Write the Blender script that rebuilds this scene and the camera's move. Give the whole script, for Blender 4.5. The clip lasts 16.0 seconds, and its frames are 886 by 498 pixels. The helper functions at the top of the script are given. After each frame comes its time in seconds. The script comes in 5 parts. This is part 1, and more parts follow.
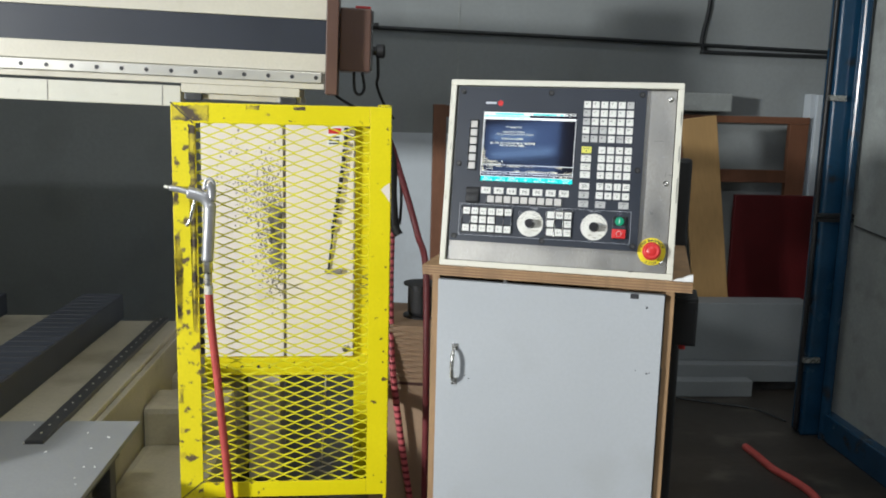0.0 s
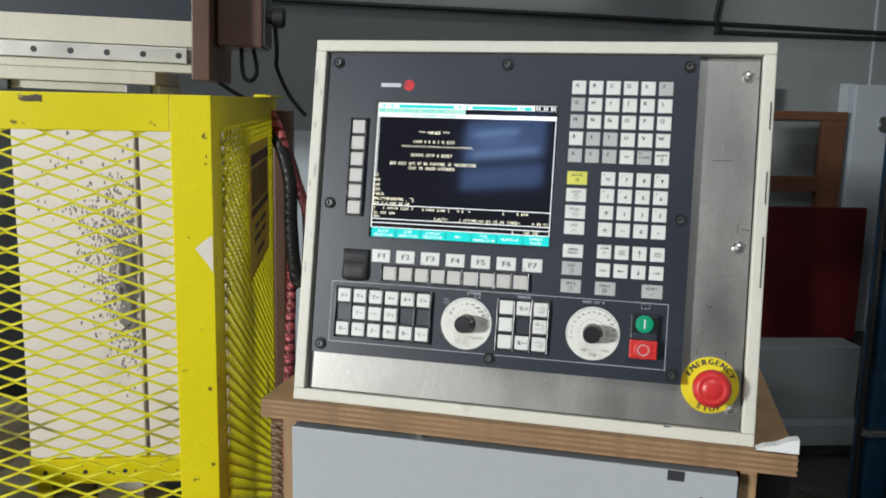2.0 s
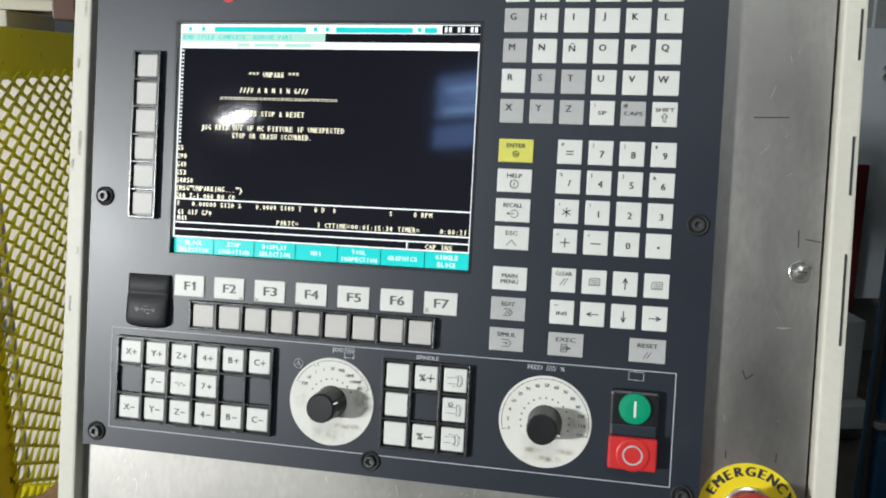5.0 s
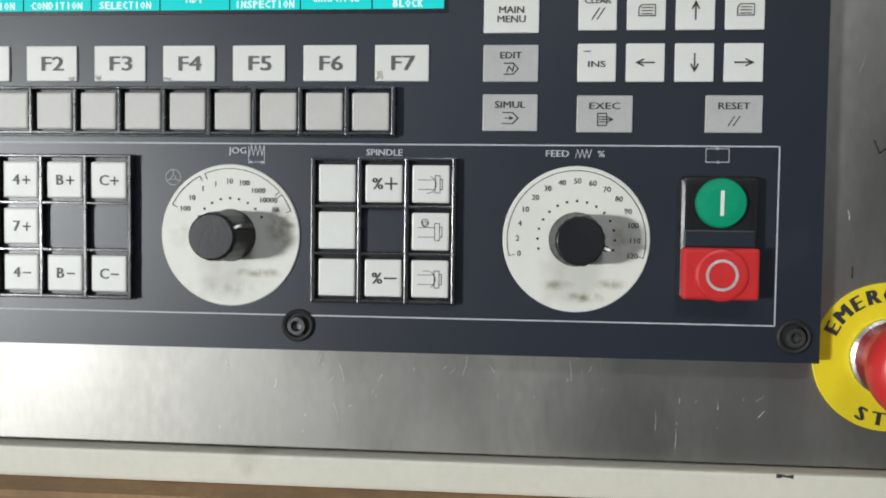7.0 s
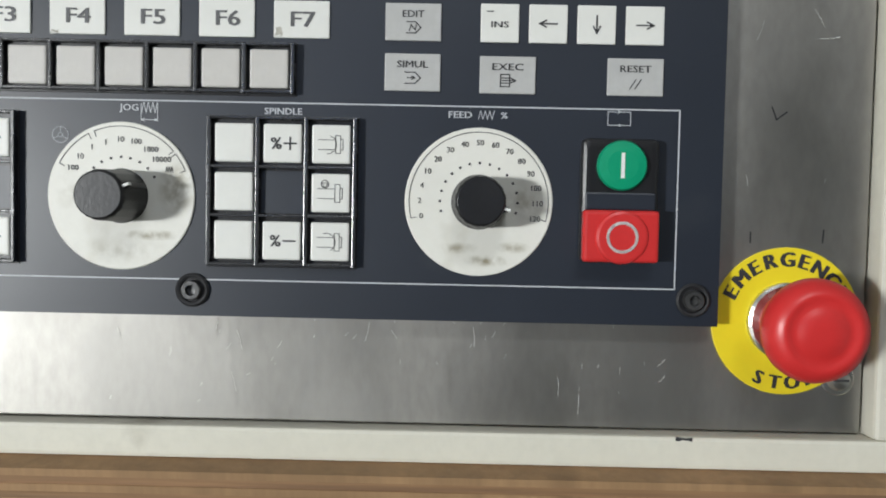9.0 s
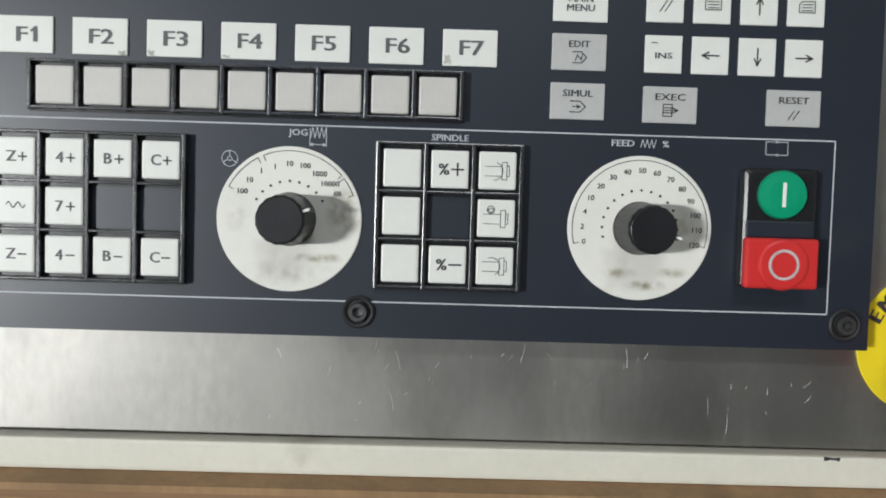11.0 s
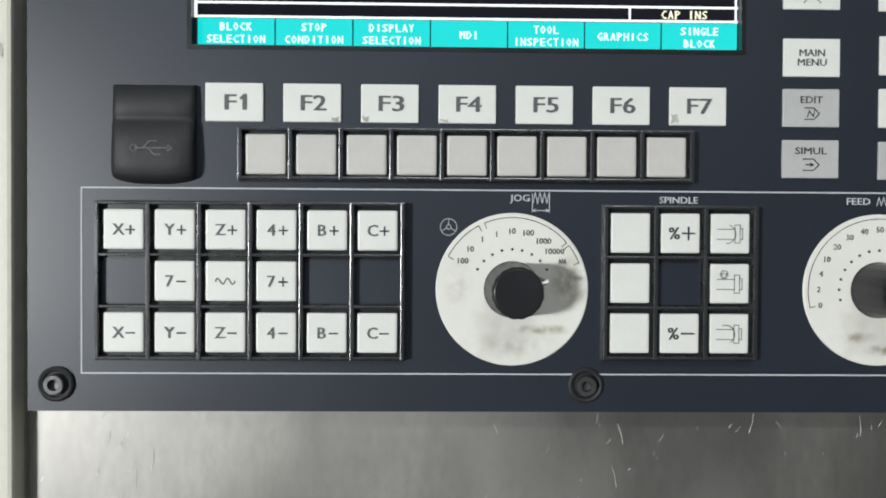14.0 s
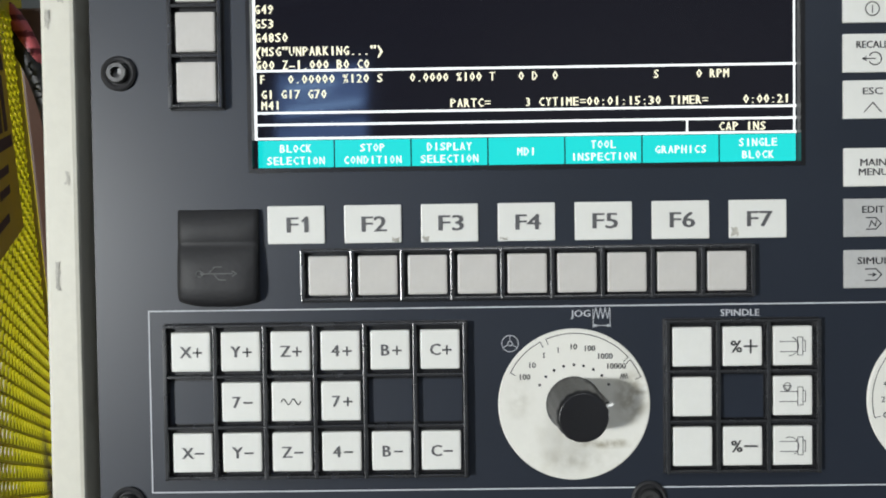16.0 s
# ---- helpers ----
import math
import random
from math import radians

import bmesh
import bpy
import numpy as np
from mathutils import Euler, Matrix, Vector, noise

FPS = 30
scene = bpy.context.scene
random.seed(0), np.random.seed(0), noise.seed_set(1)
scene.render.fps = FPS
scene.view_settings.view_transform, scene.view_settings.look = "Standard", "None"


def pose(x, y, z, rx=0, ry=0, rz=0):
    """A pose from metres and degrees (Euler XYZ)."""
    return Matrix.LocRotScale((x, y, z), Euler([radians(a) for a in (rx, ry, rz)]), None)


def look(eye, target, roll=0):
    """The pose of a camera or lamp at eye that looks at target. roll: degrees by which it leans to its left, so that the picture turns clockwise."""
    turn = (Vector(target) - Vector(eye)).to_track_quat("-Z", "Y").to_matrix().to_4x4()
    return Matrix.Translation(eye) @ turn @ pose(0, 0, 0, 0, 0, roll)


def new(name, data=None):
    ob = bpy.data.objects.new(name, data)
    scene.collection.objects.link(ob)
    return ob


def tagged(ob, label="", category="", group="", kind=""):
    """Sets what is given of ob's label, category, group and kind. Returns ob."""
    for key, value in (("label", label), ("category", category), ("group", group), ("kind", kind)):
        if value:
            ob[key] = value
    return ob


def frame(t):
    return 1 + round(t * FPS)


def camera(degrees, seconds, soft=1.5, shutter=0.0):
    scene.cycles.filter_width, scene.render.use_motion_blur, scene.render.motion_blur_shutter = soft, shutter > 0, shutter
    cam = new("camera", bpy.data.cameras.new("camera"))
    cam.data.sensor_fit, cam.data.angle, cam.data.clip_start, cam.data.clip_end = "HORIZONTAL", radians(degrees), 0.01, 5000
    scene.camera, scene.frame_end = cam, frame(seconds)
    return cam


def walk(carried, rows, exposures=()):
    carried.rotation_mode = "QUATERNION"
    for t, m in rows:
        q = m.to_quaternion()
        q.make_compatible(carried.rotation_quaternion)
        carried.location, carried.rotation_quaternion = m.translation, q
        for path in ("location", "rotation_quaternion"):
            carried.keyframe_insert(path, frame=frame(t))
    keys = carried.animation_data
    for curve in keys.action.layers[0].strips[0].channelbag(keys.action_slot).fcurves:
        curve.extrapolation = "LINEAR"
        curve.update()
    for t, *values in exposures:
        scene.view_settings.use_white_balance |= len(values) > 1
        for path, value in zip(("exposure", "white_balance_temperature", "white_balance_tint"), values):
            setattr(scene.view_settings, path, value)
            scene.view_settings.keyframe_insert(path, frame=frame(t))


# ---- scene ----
# ---- camera ----
cam = camera(55.14, 16.0, soft=1.9)
PATH = [
    (0.0, 0.2388, -1.8948, 1.4410, 80.55, -1.43, 14.10),
    (0.5, 0.1747, -1.6414, 1.4580, 80.14, -0.75, 14.01),
    (1.0, 0.1862, -1.3590, 1.4374, 80.33, -0.77, 14.02),
    (1.5, 0.2106, -1.1036, 1.4527, 80.03, -1.23, 14.10),
    (2.0, 0.1588, -0.9204, 1.4347, 80.28, -1.26, 13.37),
    (2.5, 0.0978, -0.7780, 1.4337, 80.28, 0.15, 9.95),
    (3.0, 0.0875, -0.6935, 1.4309, 79.94, 0.10, 6.52),
    (3.2, 0.0920, -0.6655, 1.4336, 79.53, 0.19, 6.66),
    (5.3, 0.1560, -0.4724, 1.3996, 77.40, -0.65, 13.02),
    (5.5, 0.1534, -0.4500, 1.3818, 77.55, -0.44, 13.56),
    (6.0, 0.1173, -0.3938, 1.3411, 77.59, 1.05, 13.54),
    (6.5, 0.0836, -0.3506, 1.2982, 75.67, 0.89, 8.44),
    (7.0, 0.0896, -0.3320, 1.2621, 76.76, 0.18, 4.82),
    (7.5, 0.1014, -0.3186, 1.2514, 76.37, -0.15, 3.81),
    (8.0, 0.1126, -0.3145, 1.2455, 76.93, -0.42, 3.02),
    (8.2, 0.1154, -0.3165, 1.2431, 76.87, -0.47, 2.39),
    (10.5, 0.0491, -0.3396, 1.2574, 76.57, -1.75, -0.23),
    (11.0, 0.0298, -0.3332, 1.2584, 76.35, -1.78, -0.37),
    (11.5, 0.0088, -0.3269, 1.2550, 76.81, -1.91, -1.12),
    (12.0, -0.0102, -0.3222, 1.2609, 76.32, -1.96, -1.66),
    (12.5, -0.0235, -0.3118, 1.2590, 76.91, -2.10, -2.68),
    (13.0, -0.0399, -0.3134, 1.2605, 77.46, -2.01, -3.68),
    (13.5, -0.0523, -0.3164, 1.2636, 78.10, -1.36, -1.67),
    (14.0, -0.0621, -0.3116, 1.2685, 78.27, -0.58, -1.09),
    (14.5, -0.0704, -0.3076, 1.2702, 78.14, -0.12, 0.76),
    (15.0, -0.0824, -0.3111, 1.2763, 78.52, 0.04, 1.20),
    (15.5, -0.0808, -0.3090, 1.2928, 78.37, 0.50, 1.40),
    (16.0, -0.0763, -0.3040, 1.3167, 77.74, 0.84, 0.26),
]
walk(cam, [(t, pose(x, y, z, rx, ry, rz)) for t, x, y, z, rx, ry, rz in PATH],
     exposures=[(0.0, 0.1), (1.0, 0.0), (2.0, -0.16), (3.0, -0.15), (5.5, -0.22), (6.5, -0.40), (8.0, -0.28), (12.5, -0.3), (14.0, -0.2), (15.0, -0.14), (16.0, -0.22)])

# ---- world, light ----
PM = pose(0, 0, 1.15, -10.8, 0, 0)          # the tilted face of the control box
RM = pose(0.48, 3.65, 0, 0, 0, 18)          # the room: x along the back wall, y into it
world = bpy.data.worlds.new("world")
scene.world = world
world.use_nodes = True
world.node_tree.nodes["Background"].inputs["Color"].default_value = (0.5, 0.6, 0.75, 1)
world.node_tree.nodes["Background"].inputs["Strength"].default_value = 0.02


def area_lamp(name, m, sx, sy, watts, color):
    d = bpy.data.lights.new(name, "AREA")
    d.shape, d.size, d.size_y, d.energy, d.color = "RECTANGLE", sx, sy, watts, color
    ob = new(name, d)
    ob.matrix_world = m
    return ob


area_lamp("work_light", look((-3.7, -4.6, 2.0), (0, 0, 1.2)), 0.65, 0.3, 362, (0.95, 0.98, 0.98))
# Overhead fill with no seen source, added to lift panel, plate and cage.
area_lamp("ceiling_tube_and_fill", RM @ pose(-2.2, -6.4, 4.6), 1.2, 0.3, 75, (0.94, 0.98, 1.0))
# Small tube whose spot is mirrored in the display.
area_lamp("ceiling_tube_and_fill", RM @ pose(-6.9, -8.55, 3.45, 0, 0, 20), 0.55, 0.07, 24, (0.95, 0.97, 1.0))
# Second unseen overhead fill, added to brighten the back wall.
area_lamp("ceiling_tube_and_fill", RM @ pose(-1.2, -1.6, 4.6), 1.2, 0.14, 15, (0.94, 0.98, 1.0))

# ---- materials ----
MATS = {}


def mat(name, base, rough=0.5, metal=0.0, var=0.12, scale=5.0, fine=80.0, bump=0.08, dirt=None, amount=0.45, dscale=7.0,
        soft=0.12, stretch=(1, 1, 1), emit=None, strength=0.0, rvar=0.12, spec=0.5):
    m = bpy.data.materials.new(name)
    m.use_nodes = True
    nt, n = m.node_tree, m.node_tree.nodes
    p = n["Principled BSDF"]
    p.inputs["Metallic"].default_value = metal
    p.inputs["Specular IOR Level"].default_value = spec
    co = n.new("ShaderNodeTexCoord")
    mp = n.new("ShaderNodeMapping")
    mp.inputs["Scale"].default_value = stretch
    nt.links.new(co.outputs["Object"], mp.inputs["Vector"])

    def noise_node(sc, detail=6.0):
        t = n.new("ShaderNodeTexNoise")
        t.inputs["Scale"].default_value, t.inputs["Detail"].default_value = sc, detail
        nt.links.new(mp.outputs["Vector"], t.inputs["Vector"])
        return t

    def ramp(src, lo, hi):
        r = n.new("ShaderNodeMapRange")
        r.inputs["From Min"].default_value, r.inputs["From Max"].default_value = lo, hi
        nt.links.new(src, r.inputs["Value"])
        return r.outputs["Result"]

    def mix(fac, a, b):
        x = n.new("ShaderNodeMix")
        x.data_type = "RGBA"
        nt.links.new(fac, x.inputs[0])
        for sock, v in ((x.inputs[6], a), (x.inputs[7], b)):
            if isinstance(v, tuple):
                sock.default_value = (*v, 1)
            else:
                nt.links.new(v, sock)
        return x.outputs[2]

    big, small = noise_node(scale), noise_node(fine, 3.0)
    c = mix(ramp(big.outputs["Fac"], 0.3, 0.7), tuple(v * (1 - var) for v in base), tuple(min(1, v * (1 + var)) for v in base))
    c = mix(ramp(small.outputs["Fac"], 0.35, 1.2), c, tuple(v * (1 - 1.6 * var) for v in base))
    if dirt:
        d = noise_node(dscale, 9.0)
        c = mix(ramp(d.outputs["Fac"], 1 - amount, 1 - amount + soft), c, dirt)
    nt.links.new(c, p.inputs["Base Color"])
    rr = n.new("ShaderNodeMapRange")
    rr.inputs["To Min"].default_value, rr.inputs["To Max"].default_value = max(0.03, rough - rvar), min(1, rough + rvar)
    nt.links.new(big.outputs["Fac"], rr.inputs["Value"])
    nt.links.new(rr.outputs["Result"], p.inputs["Roughness"])
    if bump:
        b = n.new("ShaderNodeBump")
        b.inputs["Strength"].default_value, b.inputs["Distance"].default_value = bump, 0.002
        nt.links.new(small.outputs["Fac"], b.inputs["Height"])
        nt.links.new(b.outputs["Normal"], p.inputs["Normal"])
    if emit:
        p.inputs["Emission Color"].default_value, p.inputs["Emission Strength"].default_value = (*emit, 1), strength
    MATS[name] = m
    return m


PANEL = mat("panel_paint", (0.0145, 0.0195, 0.031), 0.40, var=0.08, scale=11, fine=900, bump=0.015, dirt=(0.04, 0.044, 0.052), amount=0.34, dscale=16, soft=0.3, rvar=0.05, spec=0.62)
KEYW = mat("key_white", (0.74, 0.74, 0.70), 0.42, var=0.03, scale=60, fine=400, bump=0.02, dirt=(0.5, 0.49, 0.44), amount=0.33, dscale=60, soft=0.3)
KEYG = mat("key_worn_grey", (0.47, 0.47, 0.46), 0.48, var=0.07, scale=80, fine=400, bump=0.02, dirt=(0.34, 0.33, 0.31), amount=0.4, dscale=70, soft=0.3)
KEYB = mat("key_blank_grey", (0.56, 0.54, 0.51), 0.45, var=0.05, scale=90, fine=400, bump=0.02, dirt=(0.42, 0.4, 0.36), amount=0.4, dscale=60, soft=0.3)
KEYY = mat("key_yellow", (0.70, 0.68, 0.12), 0.42, var=0.06, scale=80, fine=400, bump=0.02)
BLACK = mat("black_plastic", (0.012, 0.012, 0.014), 0.34, var=0.2, scale=30, fine=600, bump=0.04)
SOFTBLACK = mat("black_rubber", (0.016, 0.016, 0.018), 0.6, var=0.2, scale=30, fine=500, bump=0.08)
INK = mat("legend_ink", (0.03, 0.03, 0.034), 0.55, var=0.1, bump=0)
PALE = mat("pale_print", (0.55, 0.57, 0.6), 0.55, var=0.1, bump=0)
DIAL = mat("dial_white", (0.76, 0.75, 0.69), 0.45, var=0.03, scale=40, fine=500, bump=0.03, dirt=(0.50, 0.47, 0.38), amount=0.4, dscale=34, soft=0.3)
STEEL = mat("brushed_steel", (0.375, 0.362, 0.338), 0.46, 1.0, var=0.15, scale=16, fine=300, bump=0.03, dirt=(0.36, 0.35, 0.33), amount=0.5, dscale=28, soft=0.22, stretch=(1, 1, 0.45), rvar=0.24)
SCRATCH = mat("scratch_bright", (0.66, 0.65, 0.62), 0.6, 0.0, var=0.05, bump=0)
CHROME = mat("screw_metal", (0.62, 0.61, 0.58), 0.28, 1.0, var=0.15, scale=60, fine=300, bump=0.05)
DARKMETAL = mat("dark_metal", (0.09, 0.09, 0.09), 0.42, 0.7, var=0.25, scale=30, fine=300, bump=0.1)
CREAM = mat("cream_paint", (0.66, 0.64, 0.55), 0.5, var=0.06, scale=8, fine=260, bump=0.06, dirt=(0.36, 0.33, 0.26), amount=0.36, dscale=17, soft=0.14)
CREAMM = mat("machine_cream", (0.64, 0.60, 0.50), 0.45, var=0.08, scale=3, fine=120, bump=0.05, dirt=(0.33, 0.29, 0.21), amount=0.4, dscale=5, soft=0.3)
RED = mat("button_red", (0.62, 0.03, 0.03), 0.36, var=0.06, scale=60, fine=400, bump=0.02)
GREEN = mat("button_green", (0.0, 0.30, 0.15), 0.34, var=0.06, scale=60, fine=400, bump=0.02)
LABELY = mat("label_yellow", (0.82, 0.66, 0.02), 0.42, var=0.03, scale=30, fine=300, bump=0.02)
WHITE = mat("white_print", (0.8, 0.8, 0.78), 0.5, var=0.03, bump=0)
DOORG = mat("door_grey_paint", (0.42, 0.44, 0.46), 0.42, var=0.05, scale=2.5, fine=120, bump=0.05, dirt=(0.33, 0.33, 0.32), amount=0.42, dscale=4, soft=0.35)
WOOD = mat("raw_wood", (0.33, 0.20, 0.10), 0.65, var=0.25, scale=7, fine=60, bump=0.15, dirt=(0.20, 0.12, 0.06), amount=0.45, dscale=9, soft=0.3, stretch=(4, 4, 0.5))
PLY = mat("plywood_edge", (0.28, 0.16, 0.08), 0.65, var=0.3, scale=4, fine=40, bump=0.2, dirt=(0.16, 0.09, 0.05), amount=0.47, dscale=9, soft=0.2, stretch=(0.6, 1, 16))
YELLOW = mat("cage_yellow_paint", (0.78, 0.66, 0.004), 0.42, var=0.06, scale=6, fine=160, bump=0.06, dirt=(0.11, 0.07, 0.03), amount=0.325, dscale=48, soft=0.03)
YELLOWW = mat("cage_yellow_worn", (0.76, 0.64, 0.008), 0.48, var=0.08, scale=6, fine=160, bump=0.1, dirt=(0.12, 0.085, 0.045), amount=0.415, dscale=42, soft=0.07)
MESHY = mat("mesh_yellow", (0.72, 0.66, 0.01), 0.45, var=0.1, scale=9, fine=200, bump=0.05, dirt=(0.10, 0.085, 0.045), amount=0.40, dscale=5, soft=0.1)
IVORY = mat("enclosure_ivory", (0.78, 0.71, 0.635), 0.5, var=0.04, scale=4, fine=120, bump=0.04, dirt=(0.58, 0.53, 0.48), amount=0.36, dscale=6, soft=0.25)
SMUDGE = mat("soot_smudge", (0.22, 0.2, 0.185), 0.65, var=0.3, scale=30, fine=200, bump=0)
BAND = mat("bellows_dark", (0.02, 0.025, 0.038), 0.5, var=0.15, scale=4, fine=150, bump=0.06)
RAILM = mat("rail_steel", (0.68, 0.66, 0.60), 0.35, 0.55, var=0.08, scale=12, fine=160, bump=0.03, dirt=(0.42, 0.36, 0.26), amount=0.38, dscale=8, soft=0.3)
BROWN = mat("brown_paint", (0.12, 0.062, 0.045), 0.45, var=0.1, scale=8, fine=160, bump=0.05)
PLATEG = mat("table_plate_grey", (0.30, 0.31, 0.32), 0.5, var=0.08, scale=4, fine=150, bump=0.05, dirt=(0.55, 0.55, 0.55), amount=0.27, dscale=30, soft=0.05)
WALL = mat("wall_grey_paint", (0.27, 0.29, 0.29), 0.7, var=0.08, scale=1.5, fine=40, bump=0.15, dirt=(0.18, 0.19, 0.19), amount=0.45, dscale=2.2, soft=0.4)
WALLW = mat("wall_pale_paint", (0.55, 0.60, 0.64), 0.65, var=0.05, scale=1.5, fine=40, bump=0.12, dirt=(0.42, 0.45, 0.48), amount=0.42, dscale=3, soft=0.4)
PARTI = mat("partition_grey", (0.30, 0.32, 0.31), 0.75, var=0.14, scale=7, fine=70, bump=0.25, dirt=(0.2, 0.21, 0.2), amount=0.47, dscale=9, soft=0.3)
FLOOR = mat("floor_concrete", (0.042, 0.036, 0.029), 0.42, var=0.35, scale=2.2, fine=24, bump=0.2, dirt=(0.105, 0.094, 0.076), amount=0.42, dscale=3.2, soft=0.18, stretch=(1, 1.6, 1), rvar=0.2)
CEIL = mat("ceiling_paint", (0.4, 0.4, 0.4), 0.8, var=0.1, scale=1)
BLUE = mat("post_blue_paint", (0.010, 0.048, 0.098), 0.24, var=0.2, scale=6, fine=120, bump=0.05, dirt=(0.02, 0.025, 0.03), amount=0.4, dscale=8, soft=0.1)
HOSER = mat("hose_red", (0.46, 0.07, 0.06), 0.5, var=0.15, scale=30, fine=300, bump=0.1)
HOSED = mat("hose_dark_red", (0.16, 0.025, 0.03), 0.5, var=0.2, scale=20, fine=300, bump=0.1)
ALU = mat("cast_aluminium", (0.52, 0.52, 0.54), 0.4, 0.75, var=0.12, scale=25, fine=300, bump=0.1)
CARTON = mat("cardboard", (0.33, 0.22, 0.14), 0.75, var=0.1, scale=6, fine=90, bump=0.08)
REDBOARD = mat("board_dark_red", (0.11, 0.008, 0.01), 0.5, var=0.2, scale=3, fine=80, bump=0.05)
TIMBER = mat("timber_red_brown", (0.20, 0.085, 0.045), 0.6, var=0.2, scale=4, fine=50, bump=0.1, stretch=(1, 1, 0.3))
PLANK = mat("plank_tan", (0.44, 0.27, 0.11), 0.62, var=0.14, scale=4, fine=60, bump=0.1, dirt=(0.27, 0.15, 0.06), amount=0.42, dscale=6, soft=0.3, stretch=(1, 1, 0.25))
FOAM = mat("pale_board", (0.24, 0.26, 0.27), 0.6, var=0.07, scale=3, fine=60, bump=0.08, dirt=(0.24, 0.25, 0.25), amount=0.42, dscale=3, soft=0.4)
CABLE = mat("cable_black", (0.012, 0.012, 0.013), 0.5, var=0.2, bump=0.05)
CONDUIT = mat("conduit_dark", (0.03, 0.033, 0.035), 0.5, 0.3, var=0.2, bump=0.05)
SIGN = mat("sign_amber", (0.62, 0.40, 0.015), 0.5, var=0.1, scale=8, fine=100, bump=0.04)
SIGNINK = mat("sign_print_brown", (0.07, 0.025, 0.02), 0.6, var=0.1, bump=0)
SCREENBG = mat("display_black", (0.004, 0.004, 0.006), 0.055, var=0.1, bump=0, emit=(0.30, 0.30, 0.46), strength=0.03, rvar=0.01, spec=0.6)
SCRWHITE = mat("display_white", (0.05, 0.05, 0.05), 0.2, bump=0, emit=(0.95, 1.0, 1.0), strength=1.35)
SCRTEXT = mat("display_text", (0.05, 0.05, 0.05), 0.2, bump=0, emit=(1.0, 0.97, 0.72), strength=1.3)
SCRTEAL = mat("display_teal", (0.02, 0.05, 0.05), 0.2, bump=0, emit=(0.0, 0.62, 0.60), strength=1.35)
SCRPALE = mat("display_pale_green", (0.05, 0.05, 0.05), 0.2, bump=0, emit=(0.55, 0.95, 0.80), strength=1.0)
SKYGLOW = mat("window_daylight", (0.1, 0.1, 0.1), 0.5, bump=0, emit=(0.25, 0.45, 1.0), strength=4.0)
# Stronger glow for the strips added over the sky backdrop.
SKYBRIGHT = mat("window_glow_strip", (0.1, 0.1, 0.1), 0.5, bump=0, emit=(0.35, 0.6, 1.0), strength=13.0)


def dial_paint(blobs):
    """White dial paint with grimy patches: (x, z, half width, half height, strength) each."""
    m = DIAL.copy()
    nt, n = m.node_tree, m.node_tree.nodes
    p = n["Principled BSDF"]
    co = next(q for q in n if q.bl_idname == "ShaderNodeTexCoord")
    color = p.inputs["Base Color"].links[0].from_socket
    ns = n.new("ShaderNodeTexNoise")
    ns.inputs["Scale"].default_value, ns.inputs["Detail"].default_value = 190, 6
    nt.links.new(co.outputs["Object"], ns.inputs["Vector"])
    for x, z, w, h, k in blobs:
        mp = n.new("ShaderNodeMapping")
        mp.vector_type = "TEXTURE"
        mp.inputs["Location"].default_value, mp.inputs["Scale"].default_value = (x, 0, z), (w, 1, h)
        nt.links.new(co.outputs["Object"], mp.inputs["Vector"])
        ln = n.new("ShaderNodeVectorMath")
        ln.operation = "LENGTH"
        nt.links.new(mp.outputs["Vector"], ln.inputs[0])
        r = n.new("ShaderNodeMapRange")
        r.inputs["From Min"].default_value, r.inputs["From Max"].default_value, r.inputs["To Min"].default_value, r.inputs["To Max"].default_value = 0.2, 1.1, k, 0.0
        nt.links.new(ln.outputs["Value"], r.inputs["Value"])
        mu = n.new("ShaderNodeMath")
        mu.operation = "MULTIPLY"
        sh = n.new("ShaderNodeMapRange")
        sh.inputs["From Min"].default_value, sh.inputs["From Max"].default_value = 0.36, 0.62
        nt.links.new(ns.outputs["Fac"], sh.inputs["Value"])
        nt.links.new(r.outputs["Result"], mu.inputs[0])
        nt.links.new(sh.outputs["Result"], mu.inputs[1])
        mx = n.new("ShaderNodeMix")
        mx.data_type = "RGBA"
        nt.links.new(mu.outputs[0], mx.inputs[0])
        nt.links.new(color, mx.inputs[6])
        mx.inputs[7].default_value = (0.27, 0.235, 0.15, 1)
        color = mx.outputs[2]
    nt.links.new(color, p.inputs["Base Color"])
    return m


GRIME = mat("grey_grime", (0.52, 0.50, 0.44), 0.6, var=0.3, scale=150, fine=500, bump=0, dirt=(0.58, 0.56, 0.49), amount=0.5, dscale=260, soft=0.2)
RUSTY = mat("rubbed_paint", (0.66, 0.53, 0.03), 0.55, var=0.2, scale=14, fine=160, bump=0.12, dirt=(0.085, 0.062, 0.04), amount=0.54, dscale=20, soft=0.12)
RIB = mat("rib_gloss_black", (0.022, 0.023, 0.026), 0.26, spec=0.9, var=0.15, scale=60, fine=500, bump=0.03, dirt=(0.07, 0.07, 0.065), amount=0.33, dscale=90, soft=0.2)
INKG = mat("legend_ink_grey", (0.10, 0.10, 0.105), 0.55, var=0.1, bump=0)
# Darker, blotchier version of machine_cream for the bed and castings.
BEDM = mat("bed_cream_darker", (0.42, 0.385, 0.29), 0.4, var=0.15, scale=3, fine=90, bump=0.06, dirt=(0.17, 0.14, 0.09), amount=0.48, dscale=4.5, soft=0.3)


